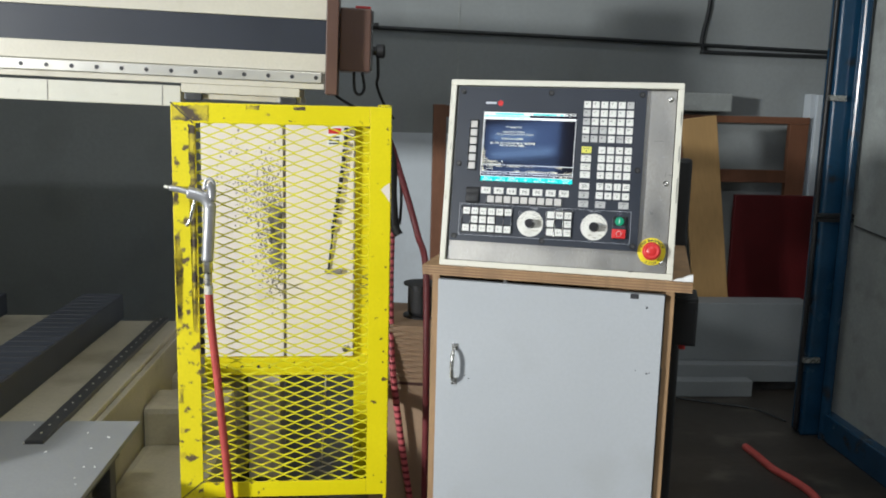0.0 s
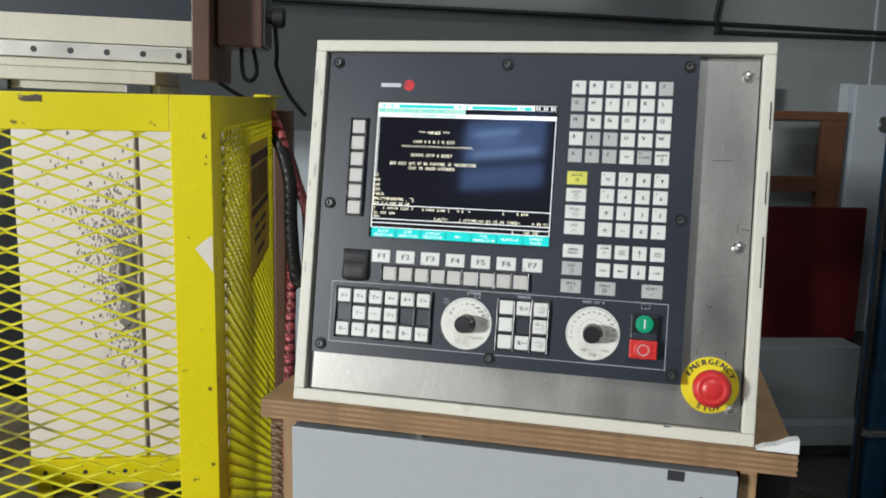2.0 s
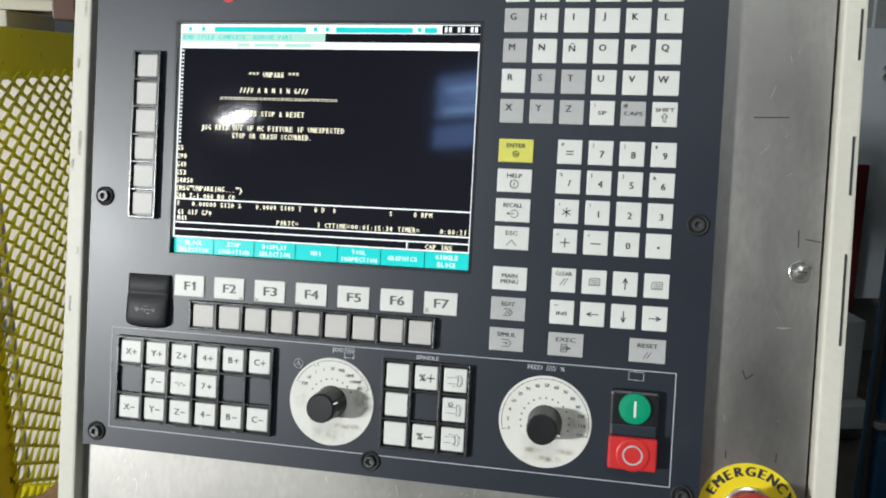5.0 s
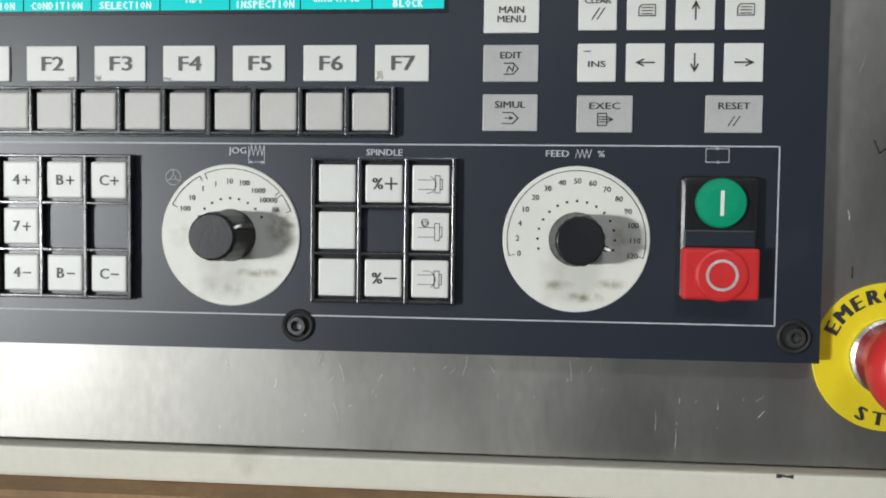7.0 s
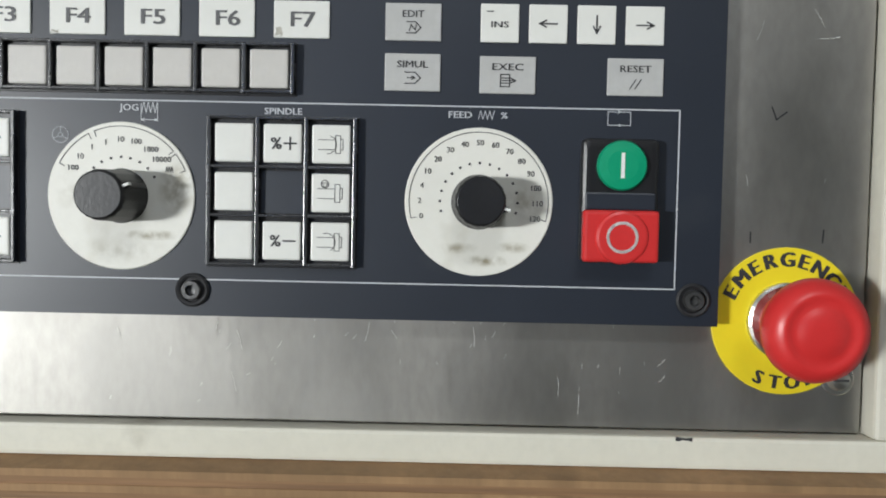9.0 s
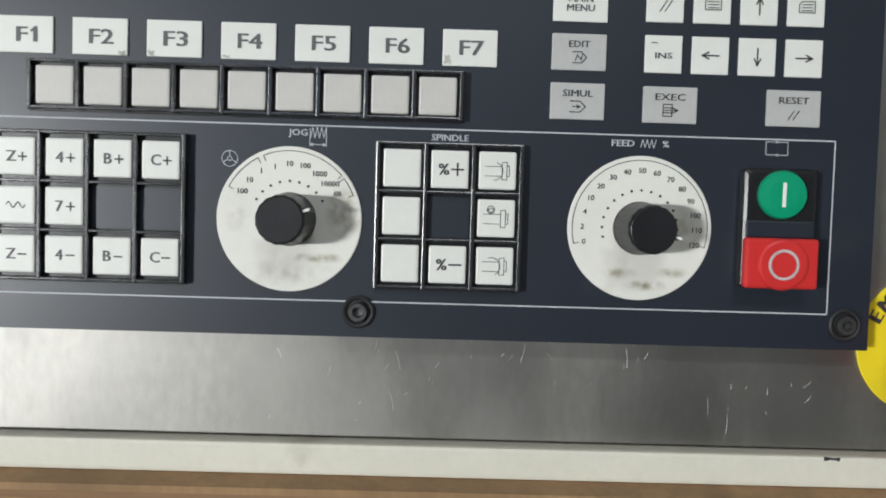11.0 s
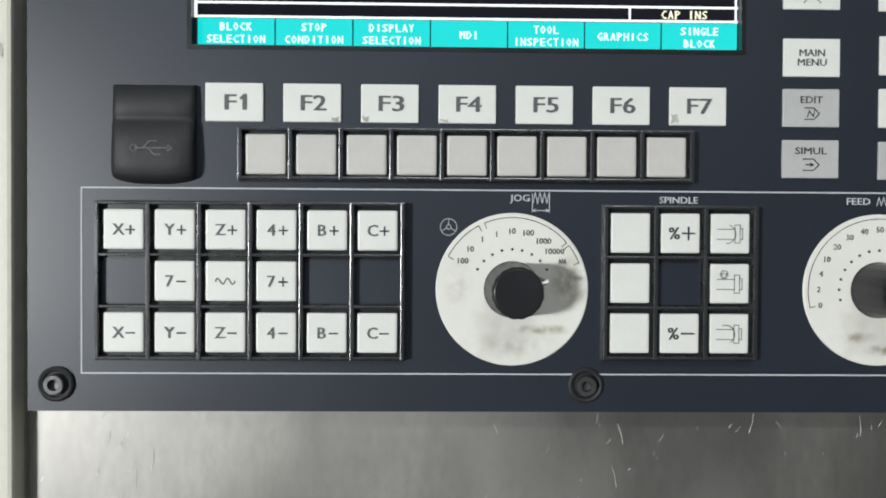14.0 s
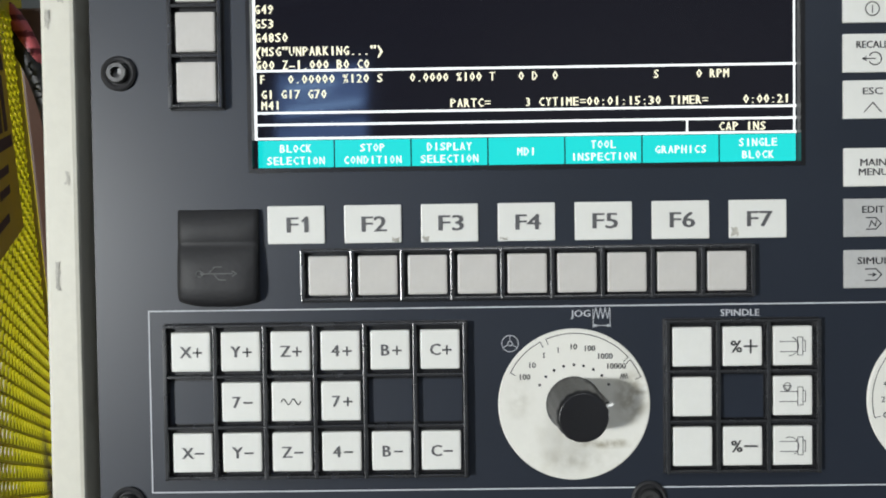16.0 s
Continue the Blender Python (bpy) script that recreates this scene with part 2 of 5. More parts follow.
def braided(name, light, dark, period):
    """Hose cover with bright and dark rings along its run."""
    m = mat(name, light, 0.5, var=0.15, scale=30, fine=300, bump=0.1)
    nt, n = m.node_tree, m.node_tree.nodes
    p = n["Principled BSDF"]
    co = next(q for q in n if q.bl_idname == "ShaderNodeTexCoord")
    w = n.new("ShaderNodeTexWave")
    w.bands_direction = "Z"
    w.inputs["Scale"].default_value = math.pi / (10 * period)
    w.inputs["Distortion"].default_value, w.inputs["Detail Scale"].default_value = 1.2, 30.0
    nt.links.new(co.outputs["Object"], w.inputs["Vector"])
    r = n.new("ShaderNodeMapRange")
    r.inputs["From Min"].default_value, r.inputs["From Max"].default_value = 0.2, 0.4
    nt.links.new(w.outputs["Fac"], r.inputs["Value"])
    mx = n.new("ShaderNodeMix")
    mx.data_type = "RGBA"
    nt.links.new(r.outputs["Result"], mx.inputs[0])
    mx.inputs[6].default_value = (*dark, 1)
    nt.links.new(p.inputs["Base Color"].links[0].from_socket, mx.inputs[7])
    nt.links.new(mx.outputs[2], p.inputs["Base Color"])
    return m


HOSEB = braided("hose_braided", (0.62, 0.13, 0.15), (0.14, 0.012, 0.02), 0.024)
# ---- builders ----


def box(bm, x0, x1, y0, y1, z0, z1):
    vs = [bm.verts.new((x, y, z)) for x in (x0, x1) for y in (y0, y1) for z in (z0, z1)]
    for f in ((0, 1, 3, 2), (4, 6, 7, 5), (0, 4, 5, 1), (2, 3, 7, 6), (0, 2, 6, 4), (1, 5, 7, 3)):
        bm.faces.new([vs[i] for i in f])
    return vs


def bevel(bm, w, seg=2):
    bmesh.ops.bevel(bm, geom=list(bm.edges), offset=w, segments=seg, profile=0.6, affect="EDGES", clamp_overlap=True)
    return bm


def bbox(x0, x1, y0, y1, z0, z1, w=0.0, seg=2):
    bm = bmesh.new()
    box(bm, x0, x1, y0, y1, z0, z1)
    return bevel(bm, w, seg) if w else bm


def lathe(profile, axis="y", n=32, at=(0, 0, 0)):
    """A turned solid: (radius, height) pairs; heights run towards the viewer (-y) or up (z)."""
    bm = bmesh.new()
    rings = []
    for r, h in profile:
        ring = []
        for k in range(n):
            a = 2 * math.pi * k / n
            c, s = r * math.cos(a), r * math.sin(a)
            v = (c, -h, s) if axis == "y" else ((c, s, h) if axis == "z" else (h, c, s))
            ring.append(bm.verts.new((v[0] + at[0], v[1] + at[1], v[2] + at[2])))
        rings.append(ring)
    for a, b in zip(rings, rings[1:]):
        for k in range(n):
            bm.faces.new((a[k], a[(k + 1) % n], b[(k + 1) % n], b[k]))
    for ring in (rings[0], rings[-1]):
        bm.faces.new(ring)
    bmesh.ops.recalc_face_normals(bm, faces=bm.faces)
    return bm


def tube(points, r, n=10, smooth=4):
    """A round hose or cable along a smoothed line of points."""
    ps = [Vector(p) for p in points]
    line = []
    for i in range(len(ps) - 1):
        a, b, c, d = ps[max(i - 1, 0)], ps[i], ps[i + 1], ps[min(i + 2, len(ps) - 1)]
        for k in range(smooth):
            t = k / smooth
            line.append(0.5 * (2 * b + (c - a) * t + (2 * a - 5 * b + 4 * c - d) * t * t + (3 * b - a - 3 * c + d) * t ** 3))
    line.append(ps[-1])
    bm = bmesh.new()
    rings, side = [], None
    for i, p in enumerate(line):
        way = (line[min(i + 1, len(line) - 1)] - line[max(i - 1, 0)]).normalized()
        if side is None:
            side = way.orthogonal().normalized()
        side = (side - way * side.dot(way)).normalized()
        up = way.cross(side)
        rings.append([bm.verts.new(p + r * (math.cos(2 * math.pi * k / n) * side + math.sin(2 * math.pi * k / n) * up)) for k in range(n)])
    for a, b in zip(rings, rings[1:]):
        for k in range(n):
            bm.faces.new((a[k], a[(k + 1) % n], b[(k + 1) % n], b[k]))
    bm.faces.new(rings[0]), bm.faces.new(rings[-1])
    bmesh.ops.recalc_face_normals(bm, faces=bm.faces)
    for f in bm.faces:
        f.smooth = True
    return bm


def to_mesh(name, bm, material):
    me = bpy.data.meshes.new(name)
    bm.to_mesh(me)
    bm.free()
    me.materials.append(material)
    return me


def part(name, bm, material, parent, label="", at=None):
    """One mesh under a thing or part; bm may be a bmesh or a mesh that is shared."""
    me = bm if isinstance(bm, bpy.types.Mesh) else to_mesh(name, bm, material)
    ob = new(name, me)
    ob.parent = parent
    if at is not None:
        ob.location = at
    return tagged(ob, label) if label else ob


def thing(name, m, label, category, group="", kind=""):
    ob = new(name)
    ob.empty_display_size = 0.05
    ob.matrix_world = m
    return tagged(ob, label, category, group, kind)


def solid(name, bm, material, m, label, category, kind="", group=""):
    ob = new(name, to_mesh(name, bm, material))
    ob.matrix_world = m
    return tagged(ob, label, category, group, kind)


FONTS = {}


def letters(text, height=None, width=None, material=None, bold=0.02):
    """Flat lettering that faces -y, centred, fitted to a height of its capitals or to a width as well."""
    key = (text, height, width, material.name, bold)
    if key in FONTS:
        return FONTS[key]
    cu = bpy.data.curves.new("letters", "FONT")
    cu.body, cu.size, cu.align_x, cu.offset, cu.resolution_u = text, 1.0, "LEFT", 0.0, 2
    cu.space_line = 0.95
    cu.align_x = "CENTER"
    ob = bpy.data.objects.new("letters", cu)
    scene.collection.objects.link(ob)
    me = bpy.data.meshes.new_from_object(ob)
    bpy.data.objects.remove(ob)
    bpy.data.curves.remove(cu)
    xs, ys = [v.co.x for v in me.vertices], [v.co.y for v in me.vertices]
    cx, cy = (min(xs) + max(xs)) / 2, (min(ys) + max(ys)) / 2
    lines = text.count("\n") + 1
    sy = height / 0.7 if lines == 1 else height / 0.7
    sx = width / (max(xs) - min(xs)) if width else sy
    if not height:
        sy = sx
    for v in me.vertices:
        v.co = ((v.co.x - cx) * sx, 0, (v.co.y - cy) * sy)
    if bold:
        bm = bmesh.new()
        for k, d in enumerate((-bold, 0.0, bold)):
            first = len(bm.verts)
            bm.from_mesh(me)
            bm.verts.ensure_lookup_table()
            for v in bm.verts[first:]:
                v.co.x += d * sy
                v.co.y -= k * 8e-6
        bm.to_mesh(me)
        bm.free()
    me.materials.clear()
    me.materials.append(material)
    FONTS[key] = me
    return me


def cell_text(text, height, width, material, bold=0.03):
    """Flat lettering in even character cells, as on a display; the baseline lies half a capital below the centre."""
    key = ("cells", text, height, width, material.name)
    if key in FONTS:
        return FONTS[key]
    out = bmesh.new()
    cell, sy = width / len(text), height / 0.7
    for i, ch in enumerate(text):
        if ch == " ":
            continue
        if ("glyph", ch) not in FONTS:
            cu = bpy.data.curves.new("glyph", "FONT")
            cu.body, cu.size, cu.resolution_u = ch, 1.0, 1
            ob = bpy.data.objects.new("glyph", cu)
            scene.collection.objects.link(ob)
            FONTS[("glyph", ch)] = bpy.data.meshes.new_from_object(ob)
            bpy.data.objects.remove(ob)
            bpy.data.curves.remove(cu)
        me = FONTS[("glyph", ch)]
        xs = [v.co.x for v in me.vertices]
        mid, wide = (min(xs) + max(xs)) / 2, max(xs) - min(xs)
        sx = min(sy, 0.74 * cell / wide) if ch in ".:,'!1I|" else 0.74 * cell / wide
        for k, d in enumerate((-bold, bold)):
            first = len(out.verts)
            out.from_mesh(me)
            out.verts.ensure_lookup_table()
            for v in out.verts[first:]:
                v.co = ((v.co.x - mid) * sx + (i + 0.5) * cell - width / 2 + d * sy, -k * 8e-6, v.co.y * sy - height / 2)
    FONTS[key] = to_mesh("cell_text", out, material)
    return FONTS[key]


def strokes(lines, w, material, y=0.0):
    """Thin printed lines in the xz plane, each a list of points."""
    bm = bmesh.new()
    for pts in lines:
        for (xa, za), (xb, zb) in zip(pts, pts[1:]):
            d = Vector((xb - xa, zb - za))
            if d.length < 1e-9:
                continue
            d = d.normalized()
            nx, nz, ex, ez = -d.y * w / 2, d.x * w / 2, d.x * w / 2, d.y * w / 2
            bm.faces.new([bm.verts.new(c) for c in ((xa - ex + nx, y, za - ez + nz), (xa - ex - nx, y, za - ez - nz), (xb + ex - nx, y, zb + ez - nz), (xb + ex + nx, y, zb + ez + nz))])
    return to_mesh("strokes", bm, material)


def arc(cx, cz, r, a0, a1, n=24):
    return [(cx + r * math.cos(radians(a0 + (a1 - a0) * k / n)), cz + r * math.sin(radians(a0 + (a1 - a0) * k / n))) for k in range(n + 1)]


def arrow(x0, z0, x1, z1, h):
    d = Vector((x1 - x0, z1 - z0)).normalized()
    p = Vector((-d.y, d.x))
    b = Vector((x1, z1)) - d * h
    return [[(x0, z0), (x1, z1)], [tuple(b + p * h * 0.5), (x1, z1), tuple(b - p * h * 0.5)]]


def flat(x0, x1, z0, z1, y):
    bm = bmesh.new()
    bm.faces.new([bm.verts.new(c) for c in ((x0, y, z0), (x1, y, z0), (x1, y, z1), (x0, y, z1))])
    return bm


def joined(*bms):
    out = bmesh.new()
    for b in bms:
        me = bpy.data.meshes.new("tmp")
        b.to_mesh(me)
        b.free()
        out.from_mesh(me)
        bpy.data.meshes.remove(me)
    return out


def extrude_yz(profile, x0, x1, w=0.0):
    """A prism along x from a closed outline of (y, z)."""
    bm = bmesh.new()
    a = [bm.verts.new((x0, y, z)) for y, z in profile]
    b = [bm.verts.new((x1, y, z)) for y, z in profile]
    n = len(a)
    bm.faces.new(a), bm.faces.new(b)
    for k in range(n):
        bm.faces.new((a[k], a[(k + 1) % n], b[(k + 1) % n], b[k]))
    bmesh.ops.recalc_face_normals(bm, faces=bm.faces)
    return bevel(bm, w) if w else bm


def slab_with_hole(x0, x1, z0, z1, hx0, hx1, hz0, hz1, y0, y1):
    """A plate in the xz plane with a rectangular opening through it."""
    return joined(bbox(x0, hx0, y0, y1, z0, z1), bbox(hx1, x1, y0, y1, z0, z1), bbox(hx0, hx1, y0, y1, z0, hz0), bbox(hx0, hx1, y0, y1, hz1, z1))


def ragged(x0, x1, z0, z1, y, depth, seed):
    """A rubbed patch with a ragged outline, lying just proud of the plane y."""
    r = random.Random(seed)
    pts = []
    for (ax, az), (bx, bz), (nx, nz) in (((x0, z0), (x1, z0), (0, 1)), ((x1, z0), (x1, z1), (-1, 0)), ((x1, z1), (x0, z1), (0, -1)), ((x0, z1), (x0, z0), (1, 0))):
        n = max(5, int((abs(bx - ax) + abs(bz - az)) / 0.006))
        for i in range(n):
            f, d = i / n, r.uniform(0, depth)
            pts.append((ax + (bx - ax) * f + nx * d, az + (bz - az) * f + nz * d))
    bm = bmesh.new()
    bm.faces.new([bm.verts.new((x, y, z)) for x, z in pts])
    bmesh.ops.triangulate(bm, faces=bm.faces)
    return bm


# ---- structure ----
solid("floor", bbox(-8, 6, -10, 1, -0.2, 0), FLOOR, RM, "stained dark concrete workshop floor", "floor", "structure")
solid("ceiling", bbox(-8, 6, -10, 1, 4.9, 5.05), CEIL, RM, "plain grey workshop ceiling", "ceiling", "structure")
wall_back = solid("wall_back", bbox(-8, 6, 0, 0.2, 0, 4.9), WALL, RM, "grey painted wall panels with vertical seams", "wall", "structure")
solid("wall_left", bbox(-8.2, -8, -10, 1, 0, 4.9), WALL, RM, "plain grey workshop wall", "wall", "structure")
solid("wall_right", bbox(6, 6.2, -10, 1, 0, 4.9), WALL, RM, "plain grey workshop wall", "wall", "structure")
solid("wall_front", slab_with_hole(-8, 6, 0, 4.9, -5.7, -4.6, 3.45, 4.35, -10.2, -10), WALL, RM, "plain grey workshop wall with a window", "wall", "structure")

# ---- control box ----
BX0, BX1, BZ0, BZ1 = -0.2350, 0.291, -0.0695, 0.3645
PLY_TOP = 1.0815


def control_box():
    t = thing("control_box", PM, "cream-painted steel control enclosure tilted back on the plywood top", "control box")
    # body: bottom and back stay level and upright while the face leans
    c, s = math.cos(radians(10.8)), math.sin(radians(10.8))

    def loc(y, z):  # world offset to the tilted frame
        return (y * c - (z - 1.15) * s, y * s + (z - 1.15) * c)
    prof = [(0.03, BZ0), (0.03, BZ1), loc(0.26, 1.15 + BZ1 * c - 0.02), loc(0.26, PLY_TOP + 0.001)]
    part("shell", extrude_yz(prof, BX0 + 0.001, BX1 - 0.001), CREAM, t)
    e = 0.0135
    lips = ((BX0, BX1, BZ1 - e, BZ1), (BX0, BX1, BZ0, BZ0 + e), (BX0, BX0 + e, BZ0 + e, BZ1 - e), (BX1 - e, BX1, BZ0 + e, BZ1 - e))
    for x0, x1, z0, z1 in lips:
        part("frame_lip", bbox(x0, x1, 0.002, 0.032, z0, z1, 0.0018), CREAM, t, "chipped cream-painted edge of the enclosure")
    plate = part("face_plate", bbox(BX0 + e + 0.0022, BX1 - e - 0.0018, 0.011, 0.016, BZ0 + e + 0.0008, BZ1 - e - 0.0022, 0.0006), STEEL, t, "scratched brushed stainless steel face plate")
    # Black sheet painted in for the shade between lip and plate.
    part("gap_shade_sheet", bbox(BX0 + e - 0.001, BX1 - e + 0.001, 0.0162, 0.03, BZ0 + e - 0.001, BZ1 - e + 0.001), BLACK, t, "black sheet painting the shade in the gap round the face plate")
    rnd = random.Random(5)
    spots = [(rnd.uniform(-0.19, 0.2), rnd.uniform(-0.045, -0.018)) for _ in range(9)]
    for k in range(70):
        cx, cz = spots[k % 9]
        x, z = (rnd.gauss(cx, 0.012), min(-0.013, rnd.gauss(cz, 0.008))) if k < 56 else (rnd.uniform(0.222, 0.265), rnd.uniform(0.03, 0.3))
        a, l = radians(rnd.gauss(75, 24)), rnd.choice((0.0012, 0.0018, 0.003, 0.004, 0.008))
        if z > -0.05:
            part("scratch", strokes([[(0, 0), (l * 0.5 * math.cos(a), l * 0.5 * math.sin(a)), (l * math.cos(a + 0.08), l * math.sin(a + 0.08))]], rnd.uniform(0.00013, 0.00028), SCRATCH), SCRATCH, plate, at=(x, 0.0108, z))
    pen = [[(0.262, 0.1675), (0.2622, 0.1575)], [(0.2665, 0.1625), (0.2745, 0.1612)], [(0.232, 0.236), (0.252, 0.2365)], [(0.2605, 0.146), (0.2602, 0.138)],
           [(0.2275, 0.0275), (0.2275, 0.0235)], [(0.2575, 0.029), (0.2572, 0.024)], [(0.2715, -0.003), (0.2765, -0.004)], [(0.2345, 0.079), (0.2365, 0.074), (0.2405, 0.077)], [(0.2725, 0.3275), (0.2775, 0.327)]]
    for l in pen:
        part("pen_mark", strokes([l], 0.0006, INK, 0.0107), INK, plate)
    head = lathe([(0.0048, 0), (0.0048, 0.0012), (0.0036, 0.0028), (0.0012, 0.0034)], n=20)
    washer = lathe([(0.0068, 0), (0.0068, 0.0008), (0.0064, 0.001)], n=24)
    hm, wm = to_mesh("screw_head", head, CHROME), to_mesh("washer", washer, CHROME)
    for x, z in ((0.2635, 0.3285), (0.2645, 0.1425), (0.2655, -0.0325)):
        w = part("washer", wm, CHROME, t, "round steel screw with washer", at=(x, 0.011, z))
        part("screw_head", hm, CHROME, w, at=(0, -0.0008, 0))
        part("slot", bbox(-0.003, 0.003, -0.0046, -0.0036, -0.0005, 0.0005), DARKMETAL, w)
    for k, (z, l) in enumerate(((0.318, 0.010), (0.300, 0.006), (0.262, 0.004), (0.205, 0.009), (0.19, 0.004), (0.128, 0.003), (0.09, 0.006))):
        x = BX0 + (0.003, 0.0095, 0.005, 0.0085)[k % 4]
        part("scuff", ragged(x - 0.0013, x + 0.0013, z - l, z + l, 0.0018, 0.0012, 100 + k), GRIME, t, "grey scuff on the painted edge")
    part("chip", ragged(0.197, 0.204, BZ0 + 0.0115, BZ0 + 0.0136, 0.0018, 0.0008, 120), INK, t, "dark chip in the painted edge")
    # scuffs along the outer edge
    for z0, z1 in ((0.19, 0.225), (0.10, 0.155), (0.27, 0.30)):
        part("scuff", bbox(BX1 - 0.0042, BX1 - 0.003, 0.0012, 0.0022, z0, z1), INK, t, "dark scuff on the painted edge")
    return t


def operator_panel():
    t = thing("operator_panel", PM, "dark blue-grey machine operator panel with keys, dials and a lit display", "control panel")
    X0, X1, Z0, Z1 = -0.2146, 0.2118, -0.0105, 0.3478
    SX0, SX1, SZ0, SZ1 = -0.1535, 0.0612, 0.1293, 0.2915
    bm = slab_with_hole(X0, X1, Z0, Z1, SX0, SX1, SZ0, SZ1, 0.0, 0.0105)
    bmesh.ops.remove_doubles(bm, verts=bm.verts, dist=1e-5)
    part("front_plate", bm, PANEL, t, "dark blue-grey painted panel face")
    part("bezel_edge", slab_with_hole(SX0 - 0.0004, SX1 + 0.0004, SZ0 - 0.0004, SZ1 + 0.0004, SX0 + 0.0012, SX1 - 0.0012, SZ0 + 0.0012, SZ1 - 0.0012, -0.0004, 0.006), BLACK, t, "black edge round the display")

    # --- the display
    scr = part("display", bbox(SX0, SX1, 0.0042, 0.006, SZ0, SZ1), SCREENBG, t, "lit display with white text on black")

    def su(x):
        return -0.1522 + 0.2122 * x

    def sv(y):
        return 0.2902 - 0.1595 * y

    def bar(name, x0, x1, y0, y1, m, d=0.0):
        part(name, flat(su(x0), su(x1), sv(y1), sv(y0), 0.0039 - d), m, scr)

    def say(text, x0, x1, y, m=SCRTEXT, h=0.0036, d=0.0):
        part("screen_text", cell_text(text, h, (x1 - x0) * 0.2122, m), m, scr, at=(su((x0 + x1) / 2), 0.0036 - d, sv(y)))
    bar("title_bar", 0.006, 1.0, 0.0, 0.038, SCRWHITE)
    for a, b in ((0.12, 0.435), (0.535, 0.785), (0.822, 0.862)):
        bar("title_block", a, b, 0.012, 0.034, SCRTEAL, 0.0002)
    bar("clock_box", 0.878, 1.0, 0.004, 0.036, SCREENBG, 0.0002)
    for k in range(8):
        if k % 3 != 2:
            bar("clock_bar", 0.886 + k * 0.0135, 0.894 + k * 0.0135, 0.009, 0.03, SCRWHITE, 0.0003)
    for a in (0.028, 0.075, 0.46, 0.5, 0.8):
        bar("title_mark", a, a + 0.012, 0.012, 0.03, SCRTEAL, 0.0002)
    bar("message_bar", 0.006, 0.5, 0.038, 0.074, SCRPALE)
    say("END CYCLE COMPLETE, REMOVE PART", 0.012, 0.39, 0.056, SCRTEAL, 0.0030)
    bar("program_bar", 0.006, 1.0, 0.074, 0.104, SCRWHITE)
    for a, b in ((0.20, 0.245), (0.26, 0.345), (0.365, 0.455)):
        bar("program_text", a, b, 0.082, 0.096, SCRPALE, 0.0002)
    for y in np.arange(0.112, 0.515, 0.0165):
        bar("margin_mark", 0.008, 0.015, y, y + 0.007, SCRWHITE)
    say("*** UNPARK ***", 0.245, 0.418, 0.215)
    say("///W A R N I N G///", 0.215, 0.452, 0.282)
    say("===========================", 0.148, 0.552, 0.318, h=0.0034)
    say("ALWAYS STOP & RESET", 0.205, 0.442, 0.382)
    say("JOG AXIS OUT OF MC FIXTURE IF UNEXPECTED", 0.085, 0.578, 0.445)
    say("STOP OR CRASH OCCURRED.", 0.195, 0.472, 0.478)
    for text, w, y in (("G5", 0.025, 0.538), ("G90", 0.037, 0.573), ("G49", 0.037, 0.61), ("G53", 0.037, 0.645), ("G48S0", 0.063, 0.679), ("(MSG\"UNPARKING...\")", 0.238, 0.713), ("G00 Z-1.000 B0 C0", 0.213, 0.746)):
        say(text, 0.003, 0.003 + w, y)
    for y in (0.761, 0.864, 0.893, 0.927):
        bar("screen_line", 0.004, 1.0, y - 0.0035, y + 0.0025, SCRWHITE)
    bar("screen_edge", 0.0, 0.0055, 0.0, 0.93, SCRWHITE)
    bar("screen_edge", 0.994, 0.998, 0.104, 0.93, SCRWHITE)
    bar("screen_edge", 0.797, 0.801, 0.893, 0.927, SCRWHITE)
    for text, a, b, y in (("F", 0.012, 0.021, 0.781), ("0.00000 %120 S", 0.063, 0.24, 0.781), ("0.0000 %100 T", 0.288, 0.447, 0.781), ("0 D  0", 0.488, 0.563, 0.781), ("S", 0.737, 0.748, 0.781),
                          ("0 RPM", 0.815, 0.877, 0.781), ("G1 G17 G70", 0.013, 0.136, 0.818), ("M41", 0.013, 0.05, 0.845), ("PARTC=", 0.362, 0.438, 0.845), ("3", 0.502, 0.511, 0.845),
                          ("CYTIME=00:01:15:30", 0.525, 0.752, 0.845), ("TIMER=", 0.766, 0.838, 0.845), ("0:00:21", 0.901, 0.988, 0.845), ("CAP INS", 0.856, 0.944, 0.911)):
        say(text, a, b, y, h=0.0034)
    cells = ("BLOCK\nSELECTION", "STOP\nCONDITION", "DISPLAY\nSELECTION", "MDI", "TOOL\nINSPECTION", "GRAPHICS", "SINGLE\nBLOCK")
    for k, text in enumerate(cells):
        a = 0.005 + k * 0.1421
        bar("softkey_cell", a + 0.0012, a + 0.1409, 0.931, 0.998, SCRTEAL)
        rows2 = text.split("\n")
        for j, word in enumerate(rows2):
            y = 0.966 if len(rows2) == 1 else (0.951 + 0.030 * j)
            part("screen_text", cell_text(word, 0.0031, 0.0121 * len(word) * 0.2122, SCRWHITE, 0.02), SCRWHITE, scr, at=(su(a + 0.071), 0.0036, sv(y)))

    # --- brand mark as plain shapes
    part("brand_dot", lathe([(0.0064, 0), (0.0064, 0.0002)], n=32), RED, t, "round red emblem", at=(-0.1152, -0.0001, 0.3105))
    for z in (0.0018, -0.0006):
        part("brand_bar", flat(-0.1235, -0.1165, 0.3105 + z, 0.3115 + z, -0.0004), PANEL, t)
    part("brand_word", flat(-0.1492, -0.1248, 0.3082, 0.3128, -0.0002), PALE, t, "pale plain bar")

